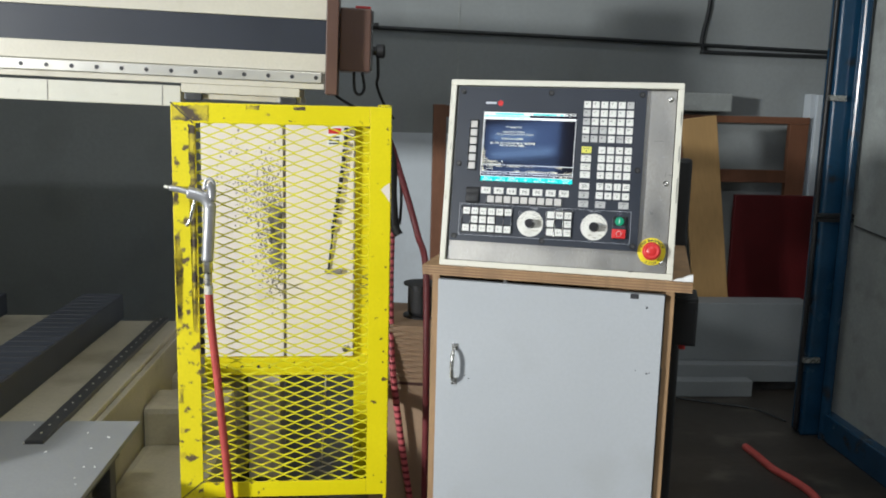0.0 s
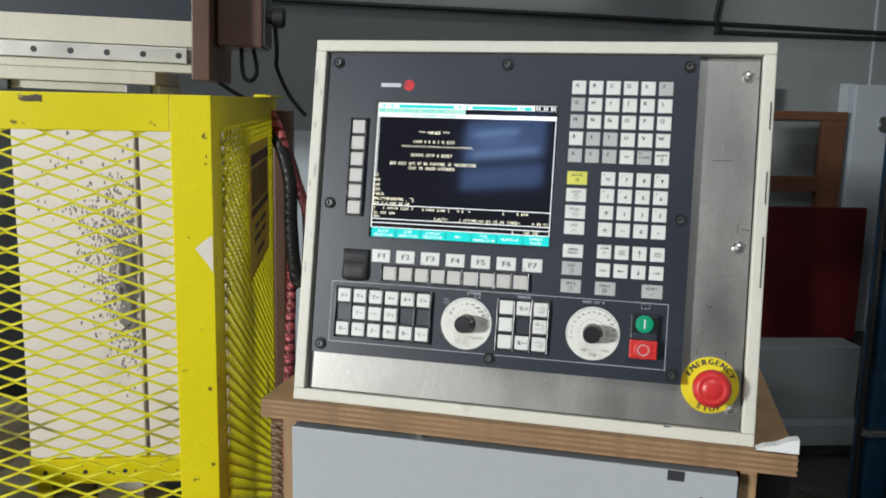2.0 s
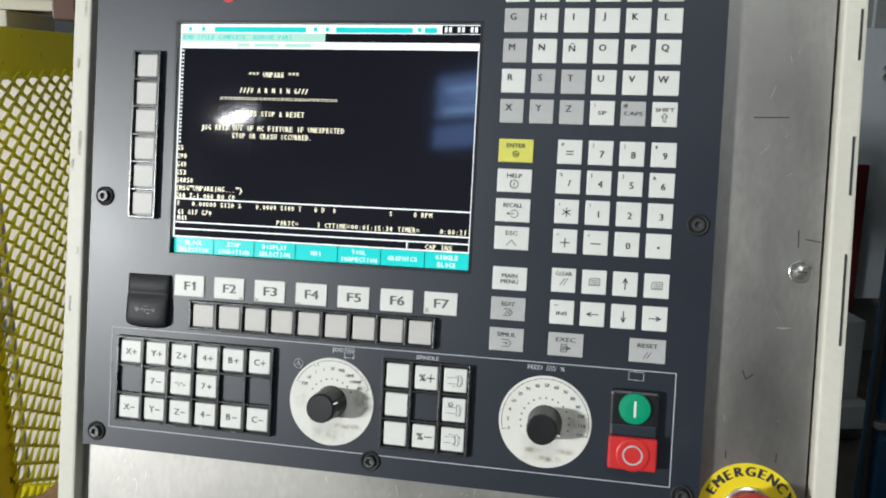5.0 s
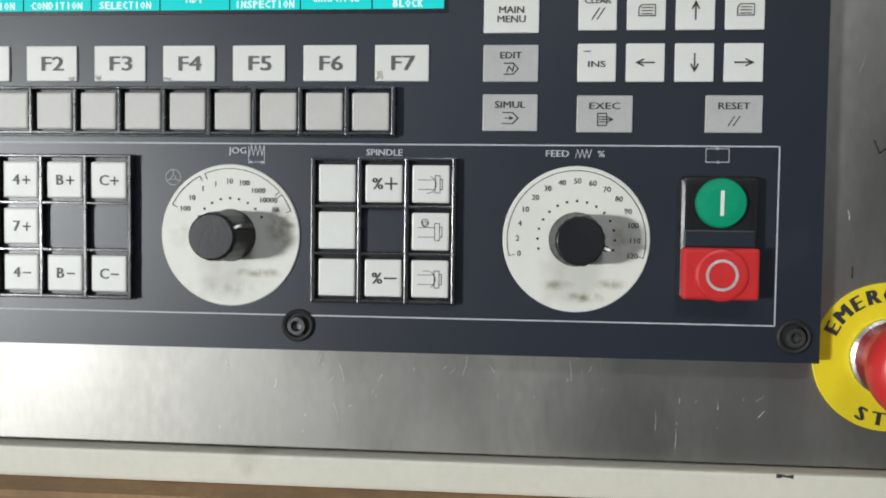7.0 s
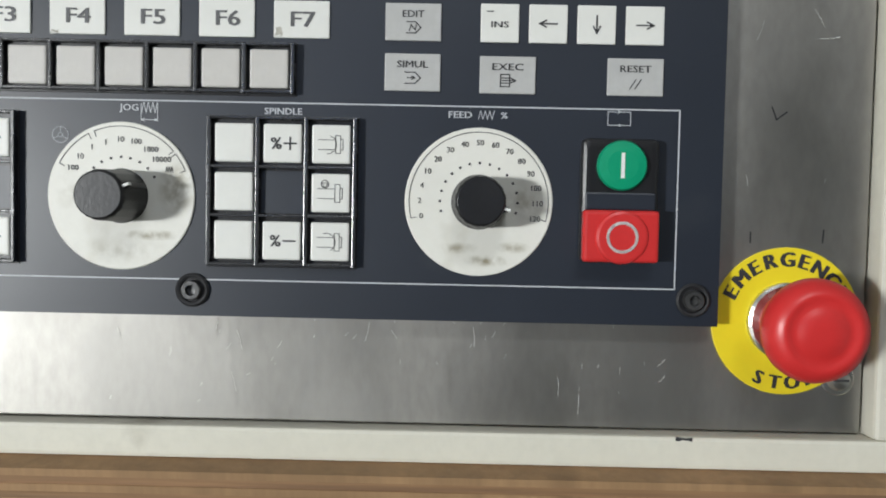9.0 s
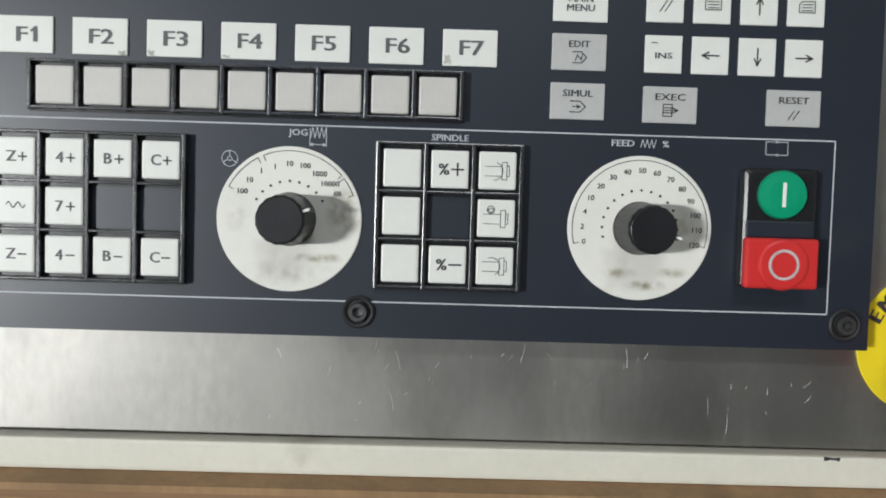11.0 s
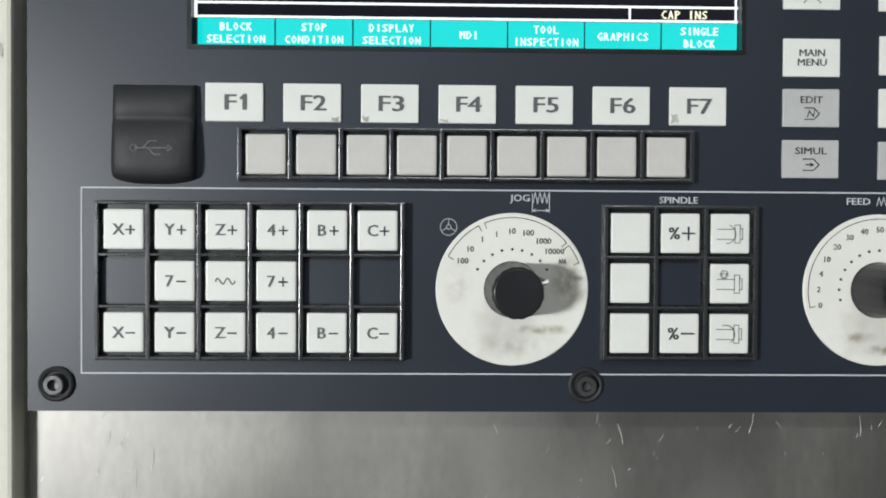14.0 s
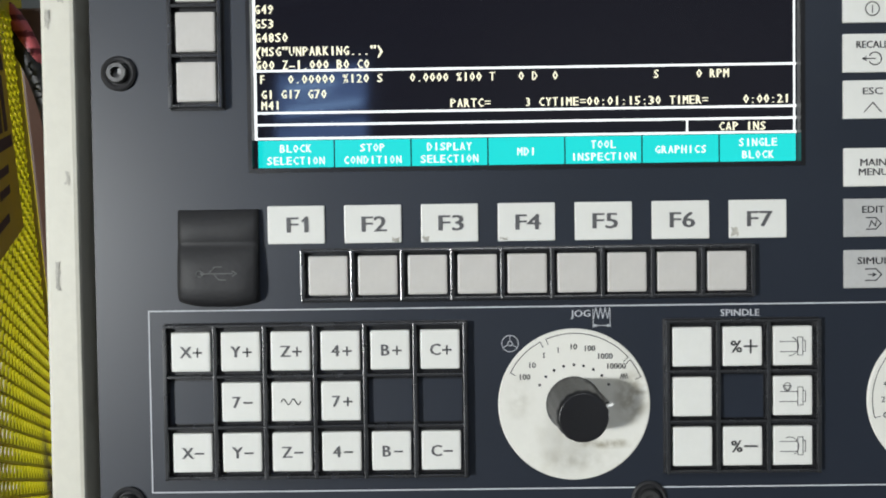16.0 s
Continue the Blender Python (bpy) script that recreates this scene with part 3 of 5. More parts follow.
    # --- flat membrane keys
    flat_key = to_mesh("key", bbox(-0.0076, 0.0076, -0.0009, 0.0004, -0.0076, 0.0076, 0.0005), KEYW)
    grey_key = flat_key.copy()
    grey_key.materials[0] = KEYG
    wide = to_mesh("key", bbox(-0.0111, 0.0111, -0.0009, 0.0004, -0.0074, 0.0074, 0.0005), KEYW)
    wide_grey = wide.copy()
    wide_grey.materials[0] = KEYG
    wide_yellow = wide.copy()
    wide_yellow.materials[0] = KEYY
    LY = -0.00115

    def key(mesh, x, z, label=""):
        return part("key", mesh, None, t, label, at=(x, 0, z))

    def legend(k, text, h, dx=0.0, dz=0.0, width=None, y=LY, bold=0.028, ink=None):
        part("legend", letters(text, h, width, ink or INK, bold), ink or INK, k, at=(dx, y, dz))

    def icon(k, lines, w=0.0005, y=LY):
        part("icon", strokes(lines, w, INK, y), INK, k)
    rows = ("ABCDEF", "GHIJKL", "MN\u00d1OPQ", "RSTUVW", "XYZ")
    worn = set("FGMSTXYZ")
    for r, row in enumerate(rows):
        for c, ch in enumerate(row):
            k = key(grey_key if ch in worn else flat_key, 0.083 + 0.01895 * c, 0.3115 - 0.01915 * r, "worn grey letter key" if ch in worn else "white letter key")
            legend(k, ch, 0.0042 if ch != "\u00d1" else 0.0042, -0.002, 0.0022)
    for c, text in ((3, "SP"), (4, "CAPS"), (5, "SHIFT")):
        k = key(grey_key if text == "CAPS" else flat_key, 0.083 + 0.01895 * c, 0.3115 - 0.01915 * 4, "white letter key")
        legend(k, text, 0.0024, 0, 0.0028 if text == "SHIFT" else 0.0, 0.0052 if text == "SP" else 0.0112)
        if text == "SHIFT":
            icon(k, [[(-0.0008, -0.0045), (-0.0008, -0.0015), (-0.0018, -0.0015), (0, 0.0004), (0.0018, -0.0015), (0.0008, -0.0015), (0.0008, -0.0045), (-0.0008, -0.0045)]], 0.0004)
        else:
            legend(k, "@" if text == "CAPS" else "\\", 0.002, -0.0048, 0.0048)
    nums = (("#=", ")7", ")8", "$9"), ("%/", "[4", "]5", "&6"), ("?*", "!1", "\u00b72", ";3"), (">+", "<-", ":0", " ."))
    for r, row in enumerate(nums):
        for c, pair in enumerate(row):
            k = key(flat_key, 0.1212 + 0.01915 * c, 0.2100 - 0.01880 * r, "white number key")
            if pair[1] in "+-=":
                icon(k, {"+": [[(-0.0026, -0.0008), (0.0026, -0.0008)], [(0, 0.0018), (0, -0.0034)]], "-": [[(-0.0027, -0.0006), (0.0027, -0.0006)]], "=": [[(-0.002, 0.0003), (0.002, 0.0003)], [(-0.002, -0.0015), (0.002, -0.0015)]]}[pair[1]], 0.0007)
            elif pair[1] == "*":
                icon(k, [[(2.6e-3 * math.cos(radians(q)), 2.6e-3 * math.sin(radians(q)) - 0.0004), (-2.6e-3 * math.cos(radians(q)), -2.6e-3 * math.sin(radians(q)) - 0.0004)] for q in (90, 30, 150)], 0.0006)
            elif pair[1] == ".":
                icon(k, [[(-0.0002, -0.001), (0.0002, -0.001)]], 0.0012)
            else:
                legend(k, pair[1], 0.0042, 0.0008, -0.0008)
            if pair[0] != " ":
                legend(k, pair[0], 0.002, -0.0046, 0.0045)
    wides = (("ENTER", 0.0871, 0.2097, wide_yellow), ("HELP", 0.0871, 0.1906, wide), ("RECALL", 0.0871, 0.1716, wide), ("ESC", 0.0872, 0.1538, wide), ("MAIN\nMENU", 0.0874, 0.1278, wide),
             ("EDIT", 0.0874, 0.1083, wide_grey), ("SIMUL", 0.0874, 0.0885, wide_grey), ("EXEC", 0.1252, 0.0881, wide_grey), ("RESET", 0.1758, 0.0882, wide_grey))
    for text, x, z, m in wides:
        k = key(m, x, z, "yellow enter key" if m is wide_yellow else ("worn grey function key" if m is wide_grey else "white function key"))
        legend(k, text, 0.0027, 0, 0.0032 if "\n" not in text else 0.0, {"ESC": 0.0075, "HELP": 0.0095, "MAIN\nMENU": 0.0112, "EDIT": 0.0085}.get(text, 0.0122), bold=0.02)
        q = -0.0022
        shapes = {"ENTER": [arc(0, q, 0.0018, 0, 360), *arrow(-0.0012, q, 0.0008, q, 0.001)], "HELP": [arc(0, q, 0.0026, 40, 320), arc(0, q, 0.0026, -30, 30, 6), [(0, q - 0.0014), (0, q + 0.0012)]],
                  "RECALL": [arc(0.001, q, 0.0024, -150, 150), *arrow(0.001, q, -0.0038, q, 0.0014)], "ESC": [[(-0.0032, q - 0.0026), (0, q + 0.001), (0.0032, q - 0.0026)]],
                  "EDIT": [[(-0.0026, q + 0.0022), (0.001, q + 0.0022), (0.003, q), (0.001, q - 0.0022), (-0.0026, q - 0.0022)], [(-0.0015, q - 0.0012), (-0.0008, q + 0.001), (0.0008, q - 0.001), (0.0012, q + 0.0012)]],
                  "SIMUL": [[(-0.003, q + 0.0022), (0.001, q + 0.0022), (0.0032, q), (0.001, q - 0.0022), (-0.003, q - 0.0022)], *arrow(-0.002, q, 0.001, q, 0.0012)],
                  "EXEC": [[(-0.0028, q + 0.0024), (0.0008, q + 0.0024), (0.0008, q - 0.0024), (-0.0028, q - 0.0024), (-0.0028, q + 0.0024)], [(-0.0022, q + 0.001), (0.0004, q + 0.001)], [(-0.0022, q - 0.001), (0.0004, q - 0.001)], *arrow(-0.002, q, 0.0032, q, 0.0024)],
                  "RESET": [[(-0.0022, q - 0.0024), (0.0002, q + 0.0012)], [(-0.0002, q - 0.0024), (0.0022, q + 0.0012)]]}
        if text in shapes:
            icon(k, shapes[text], 0.00042)
    page = [[(-0.003, -0.002), (-0.003, 0.0012), (-0.0018, 0.0024), (0.0034, 0.0024), (0.0034, -0.002), (-0.003, -0.002)]] + [[(-0.0018, v), (0.0024, v)] for v in (0.0012, 0.0, -0.0012)]
    nav = (("CLEAR", "page", "up", "page"), ("INS", "lt", "dn", "rt"))
    L = 0.0034
    ways = {"up": arrow(0, -L, 0, L, 0.0026), "dn": arrow(0, L, 0, -L, 0.0026), "lt": arrow(L, 0, -L, 0, 0.0026), "rt": arrow(-L, 0, L, 0, 0.0026)}
    for r, row in enumerate(nav):
        for c, text in enumerate(row):
            k = key(flat_key, 0.1217 + 0.01912 * c, 0.1289 - 0.0204 * r, "white cursor key")
            if text in ways:
                icon(k, ways[text], 0.0006)
            elif text == "page":
                icon(k, page, 0.0004)
            else:
                legend(k, text, 0.0024, 0, 0.0042 if text == "CLEAR" else -0.0006, 0.0102 if text == "CLEAR" else 0.0068)
                icon(k, [[(-0.0022, -0.0032), (0.0006, 0.0012)], [(-0.0002, -0.0032), (0.0026, 0.0012)]] if text == "CLEAR" else [[(-0.005, 0.0045), (-0.0026, 0.0045)]], 0.0004)
    for k7 in range(7):
        k = key(wide, -0.1357 + 0.0298 * k7, 0.1085, "white function key")
        legend(k, "F%d" % (k7 + 1), 0.0060, 0.0006, 0, 0.0094 if k7 else 0.0080, bold=0.03, ink=INKG)
        gx, gz, gw, gh = ((0.0, 0.0, 0, 0), (0.009, -0.0062, 0.0018, 0.0010), (-0.0092, -0.0058, 0.0016, 0.0014), (-0.0088, -0.0064, 0.0020, 0.0008), (0.0, 0.0, 0, 0), (0.0, 0.0, 0, 0), (-0.0090, -0.0048, 0.0018, 0.0022))[k7]
        if gw:
            part("grime", ragged(gx - gw, gx + gw, gz - gh, gz + gh, -0.0010, 0.0012, 200 + k7), GRIME, k, "greasy grey smear")
        if k7 == 0:
            part("legend", strokes([[(0.0026, 0.0015), (0.0042, 0.0028)]], 0.0009, INKG, LY), INKG, k)

    # --- raised framed keypads
    cap = to_mesh("key", bbox(-0.0077, 0.0077, -0.0024, 0.0002, -0.0077, 0.0077, 0.0009), KEYW)
    cap_blank = cap.copy()
    cap_blank.materials[0] = KEYB
    inset = to_mesh("blank_inset", bbox(-0.0084, 0.0084, -0.0005, 0.0002, -0.0084, 0.0084), PANEL)
    CY = -0.0026

    def keypad(cx, cz, px, pz, cols, nrows, fill, blank, blank_mesh=None):
        """A black ribbed frame with a cap in each cell; cx, cz: the first cell's centre."""
        x0, x1 = cx - px / 2, cx + px * (cols - 0.5)
        z1, z0 = cz + pz / 2, cz - pz * (nrows - 0.5)
        ribs = [(x0 - 0.0006, x1 + 0.0006, z1 - 0.0004 - r * pz, z1 + 0.0008 - r * pz) for r in range(nrows + 1)]
        stiles = [(x0 - 0.0006 + c * px - 0.0002, x0 + c * px + 0.0008, z0 - 0.0006, z1 + 0.0008) for c in range(cols + 1)]
        base = part("key_frame", bbox(x0 - 0.0012, x1 + 0.0012, -0.0006, 0.0002, z0 - 0.0012, z1 + 0.0012, 0.0003), BLACK, t, "black ribbed key frame")
        for a, b, c, d in ribs:
            part("rib", bbox(a, b, -0.0038, -0.0005, c, d, 0.00035, 2), RIB, base)
        for a, b, c, d in stiles:
            part("rib", bbox(a, b, -0.0040, -0.0005, c, d, 0.00035, 2), RIB, base)
        for r in range(nrows):
            for c in range(cols):
                x, z = cx + px * c, cz - pz * r
                if (r, c) in blank:
                    part("blank_inset", inset, PANEL, t, at=(x, -0.0006, z))
                    continue
                k = part("key", cap_blank if blank_mesh else cap, None, t, "blank grey keycap" if blank_mesh else "white square keycap", at=(x, 0, z))
                fill(k, r, c)

    keypad(-0.1234, 0.0886, 0.01925, 0.0186, 9, 1, lambda k, r, c: None, (), True)
    keypad(-0.1730, 0.2600, 0.0192, 0.01918, 1, 6, lambda k, r, c: None, (), True)
    axis = (("X+", "Y+", "Z+", "4+", "B+", "C+"), ("", "7-", "~", "7+", "", ""), ("X-", "Y-", "Z-", "4-", "B-", "C-"))

    def axis_fill(k, r, c):
        s = axis[r][c]
        if s == "~":
            icon(k, [[(-0.0038 + 0.0076 * q / 24, 0.0011 * math.sin(q / 24 * 4 * math.pi)) for q in range(25)]], 0.0004, CY)
        else:
            legend(k, s[0], 0.0044, -0.0018, 0, y=CY, bold=0.03, ink=INKG)
            icon(k, [[(0.0012, -0.0002), (0.0042, -0.0002)]] + ([[(0.0027, 0.0013), (0.0027, -0.0017)]] if s[1] == "+" else []), 0.00062, CY)
    keypad(-0.1773, 0.0596, 0.01936, 0.0197, 6, 3, axis_fill, {(1, 0), (1, 4), (1, 5)})

    def spin_fill(k, r, c):
        if c == 1:
            legend(k, "%", 0.0046, -0.0024, 0, y=CY)
            icon(k, [[(0.0008, 0), (0.0054, 0)]] + ([[(0.0031, 0.0023), (0.0031, -0.0023)]] if r == 0 else []), 0.0007, CY)
        elif c == 2:
            ls = [[(-0.005, 0.0017), (0.0018, 0.0017)], [(-0.005, -0.0022), (0.0018, -0.0022)], [(0.0018, 0.0034), (0.0038, 0.0034), (0.0038, -0.0036), (0.0018, -0.0036), (0.0018, 0.0034)],
                  [(0.0038, 0.002), (0.0048, 0.002), (0.0048, -0.0022), (0.0038, -0.0022)]]
            if r == 1:
                ls += [arc(-0.0022, 0.0036, 0.0015, 0, 360, 16), [(-0.0035, 0.004), (-0.0022, 0.0019), (-0.0009, 0.004), (-0.0035, 0.004)]]
            else:
                ls += [arc(-0.0014, -0.0002, 0.0036, 70 if r == 0 else 110, -90 if r == 0 else -60, 14)]
            icon(k, ls, 0.00026, CY)
    keypad(0.0170, 0.0593, 0.01935, 0.0194, 3, 3, spin_fill, {(1, 1)})

    # --- printed frame line and captions
    line = [[(-0.194, 0.0755), (0.194, 0.0755), (0.194, 0.0042), (-0.194, 0.0042), (-0.194, 0.0755)]]
    part("outline_print", strokes(line, 0.00055, PALE, -0.0002), PALE, t, "thin white printed outline")
    for text, x, z, w in (("JOG", -0.0257, 0.0722, 0.0076), ("SPINDLE", 0.0362, 0.0722, 0.0150), ("FEED", 0.1068, 0.0722, 0.0092), ("%", 0.1243, 0.0722, 0.0026)):
        part("caption", letters(text, 0.0026, w, PALE, 0.02), PALE, t, at=(x, -0.0003, z))
    zig = [(0.0009 * q, 0.0016 if q % 2 else -0.0016) for q in range(8)]
    part("caption_icon", strokes([[(-0.0206 + x, 0.0727 + z * 1.3) for x, z in zig], [(-0.0208, 0.0742), (-0.0208, 0.0672)], [(-0.0142, 0.0742), (-0.0142, 0.0672)], *arrow(-0.0175, 0.0678, -0.0206, 0.0678, 0.001), *arrow(-0.0175, 0.0678, -0.0144, 0.0678, 0.001)], 0.0003, PALE, -0.0003), PALE, t)
    part("caption_icon", strokes([[(0.1140 + x, 0.0722 + z) for x, z in zig]], 0.0003, PALE, -0.0003), PALE, t)
    part("caption_icon", strokes([[(0.1655, 0.0745), (0.1745, 0.0745), (0.1745, 0.0692), (0.1655, 0.0692), (0.1655, 0.0745)], *arrow(0.168, 0.0745, 0.1705, 0.0745, 0.001), *arrow(0.172, 0.0692, 0.1695, 0.0692, 0.001)], 0.0003, PALE, -0.0003), PALE, t)
    part("caption_icon", strokes([arc(-0.0532, 0.0612, 0.0032, 0, 360, 24), arc(-0.0532, 0.0612, 0.0009, 0, 360, 10), *[[(-0.0532 + 0.0009 * math.cos(radians(q)), 0.0612 + 0.0009 * math.sin(radians(q))), (-0.0532 + 0.0032 * math.cos(radians(q)), 0.0612 + 0.0032 * math.sin(radians(q)))] for q in (90, 210, 330)]], 0.0003, PALE, -0.0003), PALE, t)

    # --- dials
    def dial(cx, cz, marks, arcs, dots, point, grime):
        d = part("dial_plate", lathe([(0.0296, 0), (0.0296, 0.0006), (0.0292, 0.0009)], n=72), dial_paint(grime), t, "round white dial plate with hand grime", at=(cx, 0, cz))
        for text, a, r in marks:
            if not text:
                x, z = r * math.cos(radians(a)), r * math.sin(radians(a))
                part("mark", strokes([[(x - 0.0015 + 0.0005 * q, z + (0.0011 if q % 2 else -0.0009)) for q in range(7)]], 0.0003, INK, -0.0011), INK, d)
                continue
            part("mark", letters(text, 0.0022, None, INK, 0.02), INK, d, at=(r * math.cos(radians(a)), -0.0011, r * math.sin(radians(a))))
        for a0, a1 in arcs:
            ends = [[(0.0256 * math.cos(radians(a)), 0.0256 * math.sin(radians(a))), (0.0278 * math.cos(radians(a)), 0.0278 * math.sin(radians(a)))] for a in (a0, a1)]
            part("scale_arc", strokes([arc(0, 0, 0.0278, a0, a1, 30), *ends], 0.0003, INK, -0.0011), INK, d)
        for a in dots:
            part("scale_dot", lathe([(0.00055, 0.0009), (0.00055, 0.0011)], n=10), INK, d, at=(0.0155 * math.cos(radians(a)), 0, 0.0155 * math.sin(radians(a))))
        kn = bmesh.new()
        n = 48
        prof = ((0.0110, 0.0009), (0.0108, 0.0016), (0.0104, 0.003), (0.0098, 0.021), (0.0092, 0.0232), (0.0086, 0.0237))
        rings = []
        for j, (r, h) in enumerate(prof):
            rings.append([kn.verts.new((rr * math.cos(2 * math.pi * q / n), -h, rr * math.sin(2 * math.pi * q / n))) for q in range(n) for rr in ((r - 0.00035 if 1 < j < 4 and q % 3 == 0 else r),)])
        for a, b in zip(rings, rings[1:]):
            for q in range(n):
                kn.faces.new((a[q], a[(q + 1) % n], b[(q + 1) % n], b[q])).smooth = True
        kn.faces.new(rings[-1])
        bmesh.ops.recalc_face_normals(kn, faces=kn.faces)
        k = part("knob", kn, BLACK, t, "black fluted rotary knob", at=(cx, 0, cz))
        c, s = math.cos(radians(point)), math.sin(radians(point))
        tip = joined(bbox(0.0088, 0.0112, -0.0205, -0.0012, -0.0011, 0.0011, 0.0004))
        bmesh.ops.rotate(tip, verts=tip.verts, cent=(0, 0, 0), matrix=Matrix.Rotation(-radians(point), 3, "Y"))
        part("pointer_rib", tip, BLACK, k)
        ln = joined(bbox(0.0092, 0.0119, -0.0222, -0.0195, -0.0005, 0.0005))
        bmesh.ops.rotate(ln, verts=ln.verts, cent=(0, 0, 0), matrix=Matrix.Rotation(-radians(point), 3, "Y"))
        part("pointer_line", ln, WHITE, k, "white pointer mark")

    dial(-0.0285, 0.0372, (("100", 150, 0.0220), ("10", 136, 0.0224), ("1", 121, 0.0226), ("1", 106, 0.0222), ("10", 90, 0.0226), ("100", 74, 0.0228), ("1000", 57, 0.0224), ("10000", 42, 0.0222), ("", 29, 0.0222)),
         ((118, 153), (41, 113), (22, 38)), (150, 135, 120, 105, 90, 76, 61, 46, 30), 22, ((0.0225, 0.003, 0.008, 0.011, 0.85), (0.012, -0.0155, 0.013, 0.0022, 0.9), (-0.021, 0.002, 0.006, 0.01, 0.25), (0.0, -0.022, 0.02, 0.006, 0.3)))
    dial(0.1148, 0.0376, tuple((s, 194.5 - 15 * q, 0.0236) for q, s in enumerate(("0", "2", "4", "10", "20", "30", "40", "50", "60", "70", "80", "90", "100", "110", "120")) for _ in (0,)),
         ((-15, 194.5),), tuple(194.5 - 15 * q for q in range(15)), -16, ((0.018, 0.0, 0.008, 0.009, 0.5), (-0.008, -0.0185, 0.008, 0.0024, 0.7), (0.004, -0.0235, 0.010, 0.0024, 0.9), (0.014, -0.018, 0.007, 0.0024, 0.7)))

    # --- twin push button
    bz = part("button_bezel", bbox(-0.0153, 0.0153, -0.0065, 0, -0.0245, 0.0245, 0.0036, 4), BLACK, t, "black twin push-button housing", at=(0.1700, 0, 0.0391))
    part("start_button", lathe([(0.0098, 0.006), (0.0098, 0.0082), (0.0092, 0.0092), (0.006, 0.0096)], n=40), GREEN, bz, "green round start button", at=(0.0002, 0, 0.0137))
    part("start_symbol", bbox(-0.0005, 0.0009, -0.00985, -0.0095, 0.0088, 0.0186), WHITE, bz)
    part("lens_bar", bbox(-0.0137, 0.0137, -0.0074, -0.006, -0.0035, 0.0032, 0.0006), PANEL, bz, "dark smoked lens strip")
    part("stop_button", bbox(-0.0148, 0.0148, -0.0112, -0.006, -0.0240, -0.0037, 0.0016, 3), RED, bz, "red square stop button")
    part("stop_dome", lathe([(0.0105, 0.0108), (0.0100, 0.0119), (0.0090, 0.0122)], n=40), RED, bz, at=(0.0002, 0, -0.0142))
    part("stop_symbol", strokes([arc(0.0002, -0.0142, 0.0056, 0, 360, 40)], 0.0011, WHITE, -0.0125), WHITE, bz)

    # --- usb cover
    cov = bmesh.new()
    prof = ((-0.0008, 0.1148), (-0.0030, 0.1142), (-0.0042, 0.1035), (-0.0036, 0.1026), (-0.0036, 0.1006), (-0.0046, 0.0998), (-0.0056, 0.0930), (-0.0064, 0.0850), (-0.0060, 0.0805), (-0.0036, 0.0776), (0.0004, 0.0768))
    cols = []
    for q in range(17):
        f = q / 8 - 1
        drop = 0.30 * abs(f) ** 5
        cols.append([cov.verts.new((0.0155 * f, y * (1 - drop) if y < 0 else y, z + (0.0020 * abs(f) ** 3 * max(0.0, (0.095 - z) / 0.018) if z < 0.095 else 0.0))) for y, z in prof])
    for ca, cb in zip(cols, cols[1:]):
        for q in range(len(prof) - 1):
            cov.faces.new((ca[q], ca[q + 1], cb[q + 1], cb[q])).smooth = True
    for ca in (cols[0], cols[-1]):
        cov.faces.new(ca + [cov.verts.new((ca[0].co.x, 0.0004, 0.1148))])
    bmesh.ops.recalc_face_normals(cov, faces=cov.faces)
    u = part("usb_cover", cov, SOFTBLACK, t, "black rubber flap with a moulded trident symbol", at=(-0.1657, 0, 0))
    part("usb_symbol", strokes([[(-0.006, 0.0902), (0.0062, 0.0902)], [(-0.003, 0.0902), (-0.0005, 0.0928), (0.002, 0.0928)], [(-0.001, 0.0902), (0.001, 0.0878), (0.0034, 0.0878)], arc(-0.0064, 0.0902, 0.0012, 0, 360, 10), [(0.0062, 0.0912), (0.0078, 0.0902), (0.0062, 0.0892)]], 0.00042, DARKMETAL, -0.0062), DARKMETAL, u)

    # --- panel screws
    cup = to_mesh("screw_cup", lathe([(0.0068, 0), (0.0068, 0.001), (0.0060, 0.0016), (0.0050, 0.0012), (0.0047, 0.0004)], n=32), SOFTBLACK)
    cap_head = to_mesh("screw_head", lathe([(0.0040, 0.0004), (0.0040, 0.0030), (0.0036, 0.0036), (0.0022, 0.0036), (0.0019, 0.0014), (0.0004, 0.0012)], n=24), DARKMETAL)
    for x, z in ((-0.2035, 0), (0.0004, 0), (0.2015, 0), (-0.2035, 0.168), (0.2015, 0.168), (-0.2035, 0.336), (0.0004, 0.336), (0.2015, 0.336)):
        c = part("screw_cup", cup, SOFTBLACK, t, "black countersunk washer", at=(x, 0, z))
        part("screw_head", cap_head, DARKMETAL, c, "dark hexagon socket screw")
    return t


